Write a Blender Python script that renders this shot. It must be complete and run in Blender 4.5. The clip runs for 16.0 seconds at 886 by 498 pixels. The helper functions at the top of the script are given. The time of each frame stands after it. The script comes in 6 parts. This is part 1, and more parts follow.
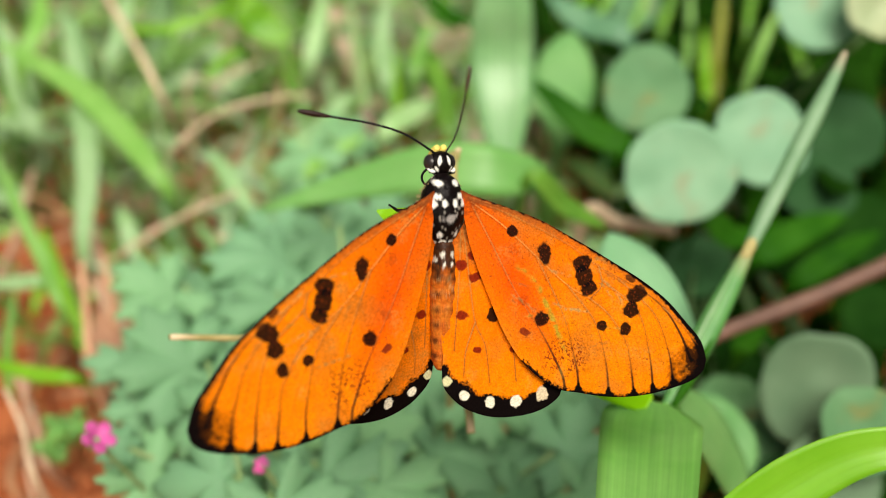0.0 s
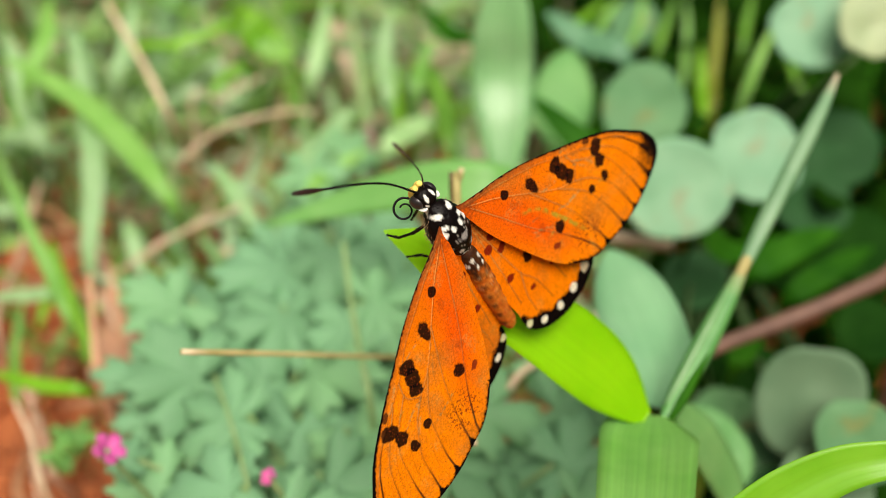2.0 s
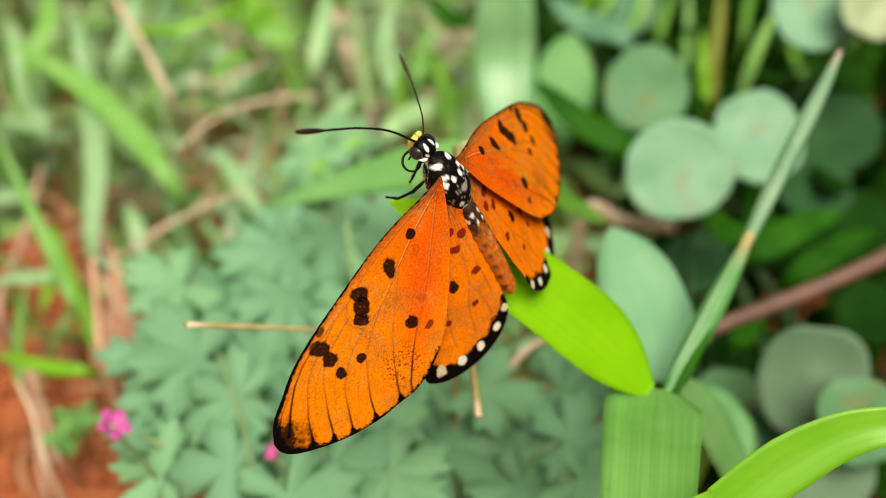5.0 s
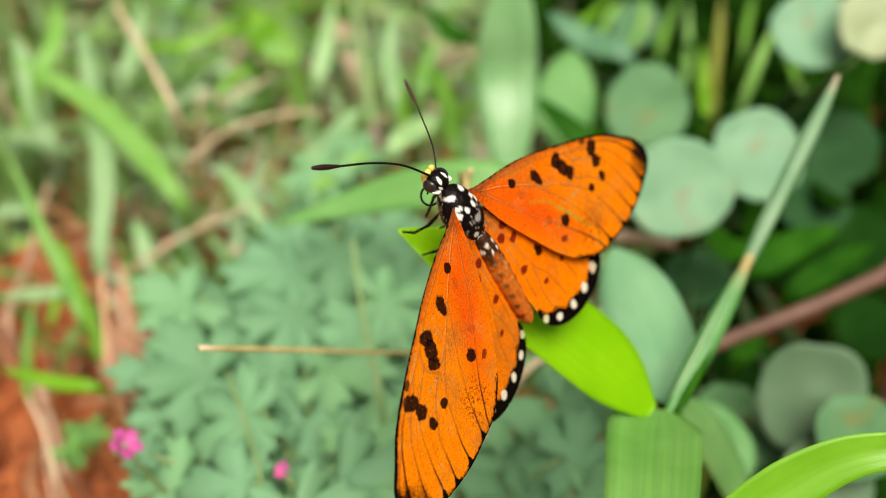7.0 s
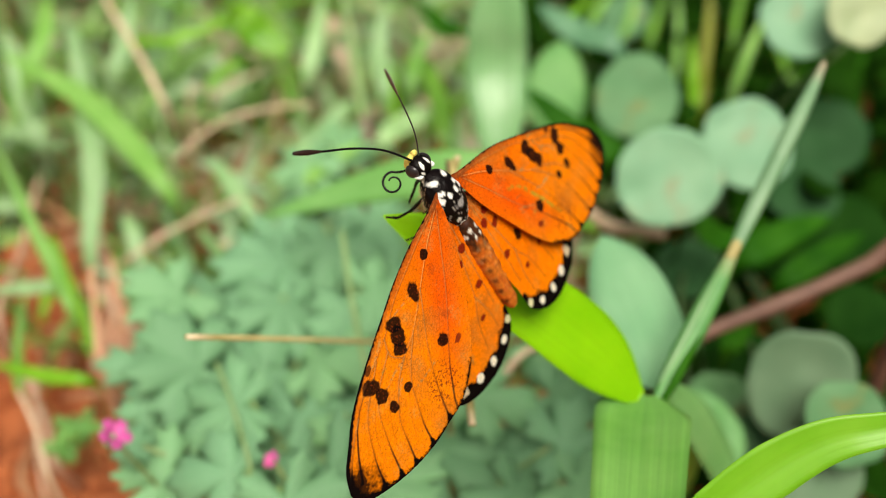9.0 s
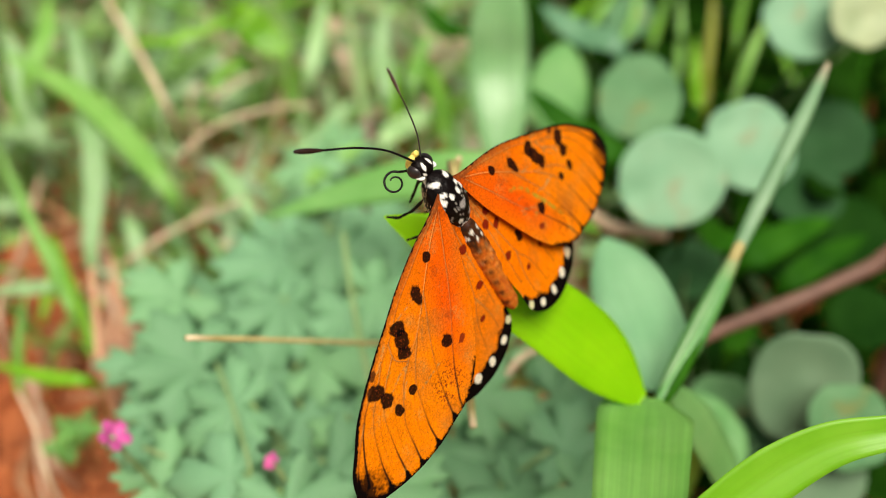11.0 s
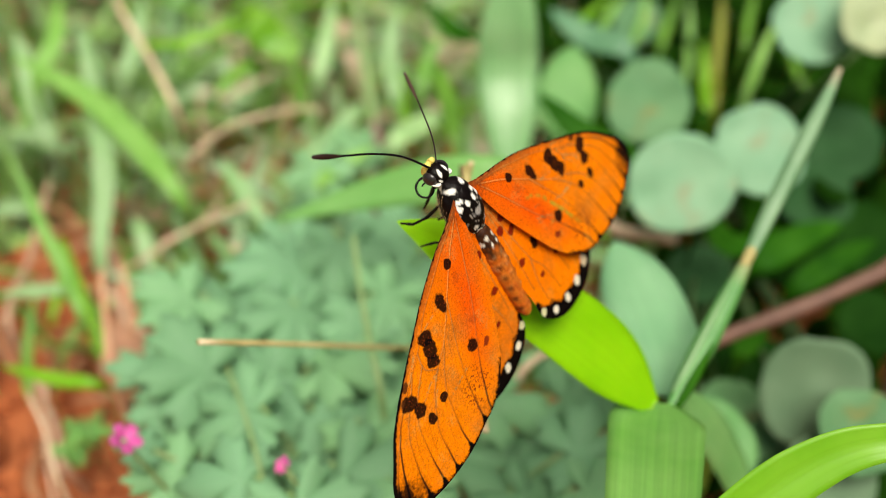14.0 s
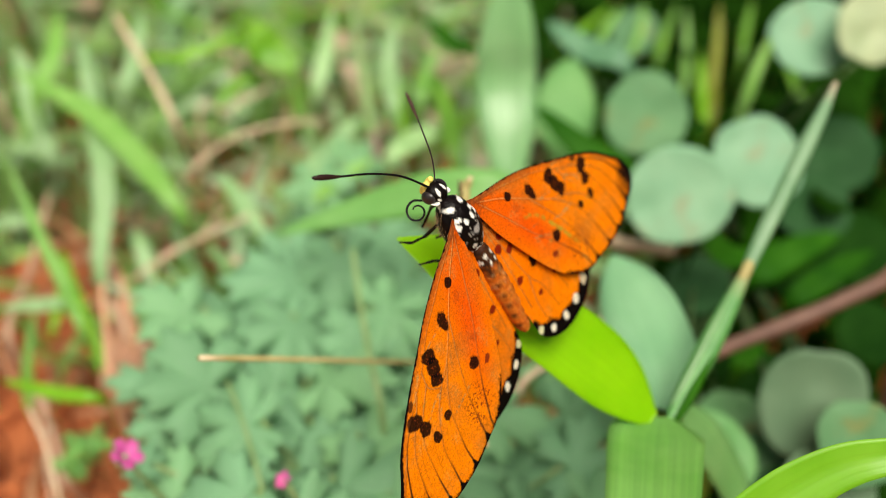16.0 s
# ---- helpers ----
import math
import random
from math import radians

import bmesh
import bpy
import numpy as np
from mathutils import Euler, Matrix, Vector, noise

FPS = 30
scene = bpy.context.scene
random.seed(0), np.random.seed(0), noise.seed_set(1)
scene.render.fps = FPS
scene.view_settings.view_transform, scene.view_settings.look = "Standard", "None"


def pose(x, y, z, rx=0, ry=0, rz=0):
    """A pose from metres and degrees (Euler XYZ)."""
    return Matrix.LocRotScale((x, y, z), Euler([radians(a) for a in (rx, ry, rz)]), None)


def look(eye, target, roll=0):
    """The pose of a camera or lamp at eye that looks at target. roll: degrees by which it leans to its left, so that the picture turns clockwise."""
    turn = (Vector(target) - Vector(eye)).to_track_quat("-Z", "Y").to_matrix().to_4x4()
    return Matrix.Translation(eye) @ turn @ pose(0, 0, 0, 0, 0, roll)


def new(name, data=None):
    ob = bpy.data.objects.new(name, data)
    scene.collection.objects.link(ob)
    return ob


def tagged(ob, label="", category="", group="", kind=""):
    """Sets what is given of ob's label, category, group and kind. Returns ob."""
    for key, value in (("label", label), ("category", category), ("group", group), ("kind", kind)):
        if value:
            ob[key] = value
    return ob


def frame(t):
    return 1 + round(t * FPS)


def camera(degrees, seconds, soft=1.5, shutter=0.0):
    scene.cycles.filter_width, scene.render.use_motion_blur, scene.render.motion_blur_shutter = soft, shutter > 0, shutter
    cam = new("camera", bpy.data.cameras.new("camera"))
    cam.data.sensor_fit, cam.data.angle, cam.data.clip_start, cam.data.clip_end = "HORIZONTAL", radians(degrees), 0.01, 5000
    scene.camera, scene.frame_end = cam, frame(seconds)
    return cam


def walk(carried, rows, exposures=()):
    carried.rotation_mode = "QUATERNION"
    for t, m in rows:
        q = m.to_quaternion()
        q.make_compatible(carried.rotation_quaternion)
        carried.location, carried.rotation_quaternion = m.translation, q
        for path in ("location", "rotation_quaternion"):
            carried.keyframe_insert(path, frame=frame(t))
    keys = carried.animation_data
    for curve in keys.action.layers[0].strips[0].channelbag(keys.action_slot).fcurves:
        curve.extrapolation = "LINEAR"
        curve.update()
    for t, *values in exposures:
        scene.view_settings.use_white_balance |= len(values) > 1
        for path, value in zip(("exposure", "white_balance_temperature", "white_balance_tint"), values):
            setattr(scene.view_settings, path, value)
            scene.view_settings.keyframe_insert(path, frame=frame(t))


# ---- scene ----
cam = camera(47.0, 16.0, soft=0.5)
cam.data.dof.use_dof, cam.data.dof.focus_distance, cam.data.dof.aperture_fstop = True, 0.1205, 12.5
PATH = [
    (0, 0.00000, 0.00000, 0.20000, 54.00, -0.00, 0.00),
    (0.5, 0.00021, -0.00017, 0.20124, 54.16, -0.09, 0.01),
    (1, 0.00029, -0.00029, 0.20135, 54.25, -0.16, -0.05),
    (1.5, -0.00125, -0.00191, 0.20120, 54.28, -0.19, 0.13),
    (2, -0.00094, -0.00265, 0.20363, 54.46, -0.18, -0.06),
    (2.5, -0.00022, -0.00297, 0.20254, 54.34, -0.19, -0.26),
    (3, -0.00142, -0.00302, 0.20237, 54.31, -0.20, -0.20),
    (3.5, -0.00227, -0.00378, 0.20274, 54.27, -0.11, -0.02),
    (4, -0.00162, -0.00469, 0.20084, 54.28, -0.16, -0.17),
    (6.5, -0.00202, -0.00515, 0.20369, 54.27, -0.08, -0.06),
    (7, -0.00260, -0.00573, 0.20563, 54.42, -0.10, -0.16),
    (7.5, -0.00160, -0.00571, 0.20603, 54.46, -0.12, -0.23),
    (8, -0.00093, -0.00693, 0.20615, 54.54, -0.05, -0.31),
    (8.5, -0.00192, -0.00735, 0.20539, 54.36, 0.01, -0.47),
    (9, -0.00132, -0.00668, 0.20442, 54.29, 0.06, -0.57),
    (11.5, -0.00122, -0.00606, 0.20390, 54.38, 0.03, -0.35),
    (12, -0.00182, -0.00635, 0.20437, 54.34, 0.16, -0.24),
    (12.5, -0.00140, -0.00605, 0.20465, 54.40, 0.15, -0.21),
    (13, -0.00226, -0.00609, 0.20431, 54.43, 0.15, -0.22),
    (13.5, -0.00281, -0.00611, 0.20412, 54.38, 0.11, -0.18),
    (14, -0.00237, -0.00589, 0.20428, 54.48, 0.05, -0.13),
    (14.5, -0.00248, -0.00520, 0.20500, 54.42, 0.09, -0.07),
    (15, -0.00402, -0.00574, 0.20561, 54.56, 0.11, -0.16),
    (15.5, -0.00295, -0.00602, 0.20658, 54.90, 0.15, -0.21),
    (16, -0.00244, -0.00586, 0.20569, 54.91, 0.19, -0.31),
]
walk(cam, [(t, pose(x, y, z, rx, ry, rz)) for t, x, y, z, rx, ry, rz in PATH], exposures=[(0.0, 0.57, 6920, 7), (16.0, 0.57, 6920, 7)])

# ---- daylight: bright overcast ----
world = bpy.data.worlds.new("overcast_sky")
scene.world = world
world.use_nodes = True
wn = world.node_tree.nodes
sky = wn.new("ShaderNodeTexSky")
sky.sky_type, sky.sun_disc = "NISHITA", False
sky.sun_elevation, sky.sun_rotation = radians(60), radians(206)
sky.air_density, sky.dust_density, sky.ozone_density = 1.0, 6.0, 0.6
world.node_tree.links.new(sky.outputs[0], wn["Background"].inputs[0])
wn["Background"].inputs[1].default_value = 0.034
sun = new("sun", bpy.data.lights.new("sun", "SUN"))
sun.data.energy, sun.data.angle, sun.data.color = 3.6, radians(38), (1.0, 0.96, 0.9)
sun.matrix_world = look((0.18, -0.6, 1.4), (0.0, 0.1, 0.1))


# ---- materials ----
def nodes_of(name):
    mat = bpy.data.materials.new(name)
    mat.use_nodes = True
    tree = mat.node_tree
    return mat, tree, tree.nodes["Principled BSDF"], tree.nodes["Material Output"]


def ramp(tree, fac, stops):
    node = tree.nodes.new("ShaderNodeValToRGB")
    node.color_ramp.elements[0].position, node.color_ramp.elements[0].color = stops[0][0], (*stops[0][1], 1)
    node.color_ramp.elements[1].position, node.color_ramp.elements[1].color = stops[-1][0], (*stops[-1][1], 1)
    for at, col in stops[1:-1]:
        node.color_ramp.elements.new(at).color = (*col, 1)
    tree.links.new(fac, node.inputs[0])
    return node.outputs[0]


def mixed(tree, fac, a, b, how="MIX"):
    node = tree.nodes.new("ShaderNodeMix")
    node.data_type, node.blend_type = "RGBA", how
    for sock, val in ((0, fac), (6, a), (7, b)):
        if hasattr(val, "is_linked"):
            tree.links.new(val, node.inputs[sock])
        else:
            node.inputs[sock].default_value = val if sock == 0 else (*val, 1)
    return node.outputs[2]


def noise_of(tree, scale, detail=3.0, coord="Object", stretch=(1, 1, 1), rough=0.55):
    tc, mp, nz = tree.nodes.new("ShaderNodeTexCoord"), tree.nodes.new("ShaderNodeMapping"), tree.nodes.new("ShaderNodeTexNoise")
    mp.inputs["Scale"].default_value = stretch
    nz.inputs["Scale"].default_value, nz.inputs["Detail"].default_value, nz.inputs["Roughness"].default_value = scale, detail, rough
    tree.links.new(tc.outputs[coord], mp.inputs[0])
    tree.links.new(mp.outputs[0], nz.inputs[0])
    return nz.outputs[0]


def bumped(tree, bsdf, height, strength, distance):
    b = tree.nodes.new("ShaderNodeBump")
    b.inputs["Strength"].default_value, b.inputs["Distance"].default_value = strength, distance
    tree.links.new(height, b.inputs["Height"])
    tree.links.new(b.outputs[0], bsdf.inputs["Normal"])


def leaf_material(name, dark, light, through_col, see=0.3, rough=0.42, stripes=26, tips=None, island=False, gloss=0.45, spots=None, ribbed=0.3, strawy=False):
    """Leaf skin: two tones by noise, ribs along the blade, light passing through."""
    mat, tree, bsdf, out = nodes_of(name)
    col = ramp(tree, noise_of(tree, 90, 4), [(0.3, dark), (0.7, light)])
    rib = noise_of(tree, 1.0, 2, "UV", (stripes, 0.6, 1))
    col = mixed(tree, ribbed, col, ramp(tree, rib, [(0.35, (0.62, 0.66, 0.6)), (0.65, (1.12, 1.1, 1.05))]), "MULTIPLY")
    if island:
        geo = tree.nodes.new("ShaderNodeNewGeometry")
        pick = geo.outputs["Random Per Island"]
    else:
        info = tree.nodes.new("ShaderNodeObjectInfo")
        pick = info.outputs["Random"]
    tones = [(0.0, (0.75, 0.77, 0.67)), (0.5, (1.0, 1.0, 1.0)), (1.0, (1.25, 1.18, 0.95))]
    if strawy:
        tones = [(0.0, (0.25, 0.32, 0.2)), (0.16, (0.6, 0.8, 0.4)), (0.34, (1.1, 1.15, 0.8)), (0.6, (1.35, 1.3, 1.9)), (0.82, (1.5, 1.35, 2.5)), (0.90, (2.1, 1.0, 2.2)), (1.0, (1.5, 0.45, 0.8))]
    col = mixed(tree, 0.85 if strawy else 0.6, col, ramp(tree, pick, tones), "MULTIPLY")
    if spots:
        col = mixed(tree, ramp(tree, noise_of(tree, 120, 5), [(0.58, (0, 0, 0)), (0.70, (1, 1, 1))]), col, spots)
    if tips:
        tc, sep = tree.nodes.new("ShaderNodeTexCoord"), tree.nodes.new("ShaderNodeSeparateXYZ")
        tree.links.new(tc.outputs["UV"], sep.inputs[0])
        col = mixed(tree, ramp(tree, sep.outputs[1], [(0.8, (0, 0, 0)), (0.99, (0.8, 0.8, 0.8))]), col, tips)
    tree.links.new(col, bsdf.inputs["Base Color"])
    bsdf.inputs["Roughness"].default_value, bsdf.inputs["Specular IOR Level"].default_value = rough, gloss
    bumped(tree, bsdf, rib, 0.25, 0.0004)
    tr, mx = tree.nodes.new("ShaderNodeBsdfTranslucent"), tree.nodes.new("ShaderNodeMixShader")
    tree.links.new(mixed(tree, 1.0, col, through_col, "MULTIPLY"), tr.inputs[0])
    mx.inputs[0].default_value = see
    tree.links.new(bsdf.outputs[0], mx.inputs[1])
    tree.links.new(tr.outputs[0], mx.inputs[2])
    tree.links.new(mx.outputs[0], out.inputs[0])
    return mat


def stem_material(name, a, b, rough=0.6, scale=120, end=None):
    mat, tree, bsdf, out = nodes_of(name)
    col = ramp(tree, noise_of(tree, scale, 4, "Object", (1, 1, 1)), [(0.32, a), (0.68, b)])
    col = mixed(tree, 0.5, col, ramp(tree, noise_of(tree, 3, 3, "UV", (3, 12, 1)), [(0.3, (0.6, 0.58, 0.55)), (0.7, (1.15, 1.1, 1.05))]), "MULTIPLY")
    if end:
        tc, sep = tree.nodes.new("ShaderNodeTexCoord"), tree.nodes.new("ShaderNodeSeparateXYZ")
        tree.links.new(tc.outputs["UV"], sep.inputs[0])
        col = mixed(tree, ramp(tree, sep.outputs[1], [(0.93, (0, 0, 0)), (1.0, (1, 1, 1))]), col, end)
    tree.links.new(col, bsdf.inputs["Base Color"])
    bsdf.inputs["Roughness"].default_value = rough
    bumped(tree, bsdf, noise_of(tree, 8, 3, "UV", (4, 0.6, 1)), 0.3, 0.0003)
    return mat


def pigment_material(name, rough, see=0.0, gloss=0.4, grain=2500, bump=0.3, sheen=0.0):
    """Scale-covered insect skin: colour from the pigment layer, fine scale grain."""
    mat, tree, bsdf, out = nodes_of(name)
    at = tree.nodes.new("ShaderNodeAttribute")
    at.attribute_name = "pigment"
    nz = noise_of(tree, grain, 2)
    col = mixed(tree, 0.5, at.outputs[0], ramp(tree, nz, [(0.32, (0.58, 0.54, 0.5)), (0.66, (1.28, 1.25, 1.2))]), "MULTIPLY")
    tree.links.new(col, bsdf.inputs["Base Color"])
    bsdf.inputs["Roughness"].default_value, bsdf.inputs["Specular IOR Level"].default_value = rough, gloss
    bsdf.inputs["Sheen Weight"].default_value = sheen
    bumped(tree, bsdf, nz, bump, 0.00008)
    if see:
        tr, mx = tree.nodes.new("ShaderNodeBsdfTranslucent"), tree.nodes.new("ShaderNodeMixShader")
        tree.links.new(col, tr.inputs[0])
        mx.inputs[0].default_value = see
        tree.links.new(bsdf.outputs[0], mx.inputs[1])
        tree.links.new(tr.outputs[0], mx.inputs[2])
        tree.links.new(mx.outputs[0], out.inputs[0])
    return mat


def soil_material():
    mat, tree, bsdf, out = nodes_of("red_soil")
    col = ramp(tree, noise_of(tree, 14, 6), [(0.3, (0.18, 0.040, 0.010)), (0.5, (0.40, 0.105, 0.028)), (0.72, (0.52, 0.18, 0.065))])
    fine = noise_of(tree, 420, 5, rough=0.7)
    col = mixed(tree, 0.6, col, ramp(tree, fine, [(0.3, (0.55, 0.5, 0.48)), (0.7, (1.2, 1.15, 1.1))]), "MULTIPLY")
    # short grass and moss cover the soil farther out
    tc, far = tree.nodes.new("ShaderNodeTexCoord"), tree.nodes.new("ShaderNodeVectorMath")
    far.operation = "DISTANCE"
    far.inputs[1].default_value = (-0.05, 0.3, 0)
    tree.links.new(tc.outputs["Object"], far.inputs[0])
    reach = ramp(tree, far.outputs["Value"], [(0.42, (0, 0, 0)), (0.85, (1, 1, 1))])
    moss = ramp(tree, noise_of(tree, 60, 5), [(0.3, (0.05, 0.11, 0.02)), (0.7, (0.16, 0.28, 0.06))])
    cover = mixed(tree, 1.0, reach, ramp(tree, noise_of(tree, 5, 4), [(0.34, (0.25, 0.25, 0.25)), (0.46, (1, 1, 1))]), "MULTIPLY")
    col = mixed(tree, cover, col, moss)
    tree.links.new(col, bsdf.inputs["Base Color"])
    bsdf.inputs["Roughness"].default_value = 0.95
    bumped(tree, bsdf, fine, 0.8, 0.002)
    return mat


PERCH = leaf_material("perch_leaf_skin", (0.23, 0.53, 0.005), (0.31, 0.60, 0.010), (1.5, 1.5, 0.8), 0.42, 0.4, 34, ribbed=0.14)
HOST = leaf_material("host_grass_skin", (0.17, 0.45, 0.075), (0.28, 0.57, 0.15), (1.4, 1.5, 0.8), 0.35, 0.38, 22, ribbed=0.4)
SHEATH = leaf_material("sheath_skin", (0.05, 0.22, 0.05), (0.14, 0.36, 0.12), (1.3, 1.4, 0.9), 0.2, 0.45, 12, tips=(0.44, 0.38, 0.20), ribbed=0.6)
GRASS = leaf_material("grass_skin", (0.10, 0.27, 0.03), (0.20, 0.42, 0.06), (1.5, 1.6, 0.8), 0.35, 0.4, 16)
LIME = leaf_material("lime_grass_skin", (0.17, 0.44, 0.02), (0.28, 0.56, 0.03), (1.5, 1.6, 0.7), 0.4, 0.4, 16)
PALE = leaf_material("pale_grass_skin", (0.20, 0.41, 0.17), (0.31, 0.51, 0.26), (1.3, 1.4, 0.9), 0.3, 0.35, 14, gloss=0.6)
HERB = leaf_material("herb_leaf_skin", (0.165, 0.38, 0.195), (0.29, 0.52, 0.315), (1.2, 1.4, 1.0), 0.33, 0.6, 5, gloss=0.25, ribbed=0.25)
SHOOT = leaf_material("shoot_skin", (0.13, 0.295, 0.14), (0.24, 0.405, 0.24), (1.3, 1.4, 0.9), 0.2, 0.45, 10, tips=(0.50, 0.36, 0.27), ribbed=0.55)
ROUND = leaf_material("round_leaf_skin", (0.165, 0.345, 0.23), (0.235, 0.42, 0.295), (1.2, 1.3, 0.95), 0.2, 0.55, 3, gloss=0.15, spots=(0.28, 0.33, 0.20), ribbed=0.15)
GREY = leaf_material("grey_leaf_skin", (0.09, 0.165, 0.095), (0.125, 0.205, 0.125), (1.1, 1.3, 0.9), 0.15, 0.55, 3, gloss=0.15, ribbed=0.15)
TURF = leaf_material("turf_skin", (0.19, 0.36, 0.08), (0.36, 0.52, 0.22), (1.4, 1.5, 0.8), 0.33, 0.45, 6, island=True, strawy=True)
# near-black greens: the shade around the shrub is put into the colour
SHADE_TONED = leaf_material("shade_toned_weed_skin", (0.004, 0.022, 0.001), (0.018, 0.070, 0.005), (1.2, 1.4, 0.7), 0.15, 0.7, 6, island=True, gloss=0.02)
FRESH = leaf_material("fresh_blade_skin", (0.19, 0.44, 0.08), (0.29, 0.53, 0.15), (1.4, 1.5, 0.8), 0.38, 0.4, 12, ribbed=0.2)
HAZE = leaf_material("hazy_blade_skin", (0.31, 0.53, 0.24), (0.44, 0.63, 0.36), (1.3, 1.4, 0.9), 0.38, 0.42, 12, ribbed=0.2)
SHINE = leaf_material("shiny_blade_skin", (0.18, 0.40, 0.18), (0.27, 0.49, 0.27), (1.2, 1.4, 0.9), 0.3, 0.26, 22, gloss=0.5, ribbed=0.45)
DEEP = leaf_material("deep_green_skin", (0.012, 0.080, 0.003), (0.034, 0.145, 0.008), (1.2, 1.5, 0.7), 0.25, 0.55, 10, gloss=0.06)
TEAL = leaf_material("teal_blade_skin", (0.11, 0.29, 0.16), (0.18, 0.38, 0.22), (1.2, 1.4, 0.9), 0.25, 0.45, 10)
# darker round-leaf copies, with the shrub's inner shade put into their colour
SHADE_MURKY = leaf_material("shade_murky_round_skin", (0.005, 0.030, 0.003), (0.014, 0.056, 0.007), (1.1, 1.3, 0.6), 0.18, 0.7, 3, gloss=0.02)
SHADE_DIM = leaf_material("shade_dim_round_skin", (0.018, 0.068, 0.020), (0.034, 0.10, 0.036), (1.1, 1.3, 0.8), 0.18, 0.6, 3, gloss=0.06)
CREAMY = leaf_material("creamy_leaf_skin", (0.38, 0.47, 0.27), (0.50, 0.57, 0.36), (1.2, 1.2, 0.9), 0.3, 0.5, 4, gloss=0.3)
PLUMP = leaf_material("plump_leaf_skin", (0.13, 0.34, 0.11), (0.20, 0.42, 0.16), (1.2, 1.4, 0.8), 0.3, 0.5, 8, ribbed=0.2, gloss=0.2)
MINT = leaf_material("mint_blade_skin", (0.20, 0.43, 0.235), (0.27, 0.50, 0.295), (1.2, 1.4, 0.9), 0.35, 0.55, 12, gloss=0.2, ribbed=0.15)
SOFT = leaf_material("soft_lime_skin", (0.18, 0.45, 0.11), (0.26, 0.54, 0.17), (1.3, 1.4, 0.8), 0.35, 0.4, 10, ribbed=0.2)
NEAR = leaf_material("near_blade_skin", (0.17, 0.45, 0.015), (0.25, 0.53, 0.04), (1.4, 1.4, 0.7), 0.4, 0.35, 5, ribbed=0.12)
DULL = leaf_material("dull_round_skin", (0.085, 0.22, 0.095), (0.14, 0.29, 0.14), (1.1, 1.3, 0.8), 0.18, 0.55, 3, gloss=0.15, spots=(0.18, 0.22, 0.08))
DRY = stem_material("dry_straw", (0.34, 0.29, 0.10), (0.52, 0.44, 0.20), end=(0.66, 0.52, 0.34))
BROWN = stem_material("brown_straw", (0.44, 0.27, 0.18), (0.60, 0.42, 0.29))
ROSE = stem_material("rose_stem", (0.10, 0.047, 0.032), (0.17, 0.085, 0.058))
GREEN_STEM = stem_material("green_stem", (0.18, 0.32, 0.10), (0.30, 0.42, 0.19))
# copy of the green stem with shade put into its colour
SHADE_TONED_STEM = stem_material("shade_toned_stem", (0.03, 0.07, 0.02), (0.06, 0.11, 0.03))
LITTER = stem_material("litter_straw", (0.28, 0.10, 0.04), (0.48, 0.25, 0.13))
PURPLE = stem_material("purple_stem", (0.17, 0.10, 0.085), (0.27, 0.17, 0.14))
SALMON = stem_material("salmon_straw", (0.50, 0.25, 0.13), (0.68, 0.42, 0.27))
PINKISH = stem_material("pale_pinkish_straw", (0.56, 0.42, 0.27), (0.70, 0.55, 0.39))
PETAL = leaf_material("magenta_petal", (0.70, 0.09, 0.42), (0.82, 0.22, 0.58), (1.2, 0.8, 1.1), 0.35, 0.5, 8)
SOIL = soil_material()
WING = pigment_material("wing_scales", 0.6, 0.15, 0.03, 4200, 0.5)
SKIN = pigment_material("body_scales", 0.4, 0.0, 0.1, 3200, 0.8)


def plain(name, col, rough, gloss=0.5):
    mat, tree, bsdf, out = nodes_of(name)
    tree.links.new(ramp(tree, noise_of(tree, 1800, 3), [(0.3, tuple(c * 0.7 for c in col)), (0.7, tuple(c * 1.25 for c in col))]), bsdf.inputs["Base Color"])
    bsdf.inputs["Roughness"].default_value, bsdf.inputs["Specular IOR Level"].default_value = rough, gloss
    return mat


BLACK = plain("black_chitin", (0.006, 0.005, 0.005), 0.4, 0.15)
EYE_SKIN = plain("compound_eye", (0.022, 0.016, 0.017), 0.3, 0.5)
CLUB = plain("brown_club", (0.022, 0.008, 0.006), 0.5, 0.2)
# right antenna and club: light and blur put in as a paler colour
PALED_FEELER = plain("paled_feeler", (0.055, 0.045, 0.045), 0.5, 0.3)
PALED_CLUB = plain("paled_club", (0.16, 0.10, 0.10), 0.5, 0.3)
YELLOW = plain("yellow_palp", (0.82, 0.64, 0.15), 0.7, 0.2)
CHALKY = plain("chalk_scales", (0.80, 0.78, 0.74), 0.7, 0.2)
CREAM = plain("cream_hair", (0.42, 0.25, 0.13), 0.7)


# ---- mesh helpers ----
def part(name, bm, material, parent=None, label=""):
    """Links a bmesh, or finished mesh data, as one object."""
    if isinstance(bm, bmesh.types.BMesh):
        data = bpy.data.meshes.new(name)
        bm.to_mesh(data)
        bm.free()
    else:
        data = bm
    if not data.materials:
        data.materials.append(material)
    for poly in data.polygons:
        poly.use_smooth = True
    ob = new(name, data)
    if parent is not None:
        ob.parent = parent
    return tagged(ob, label)


def thing(name, at, label, category, group="", kind=""):
    ob = new(name)
    ob.empty_display_size = 0.01
    ob.location = at
    return tagged(ob, label, category, group, kind)


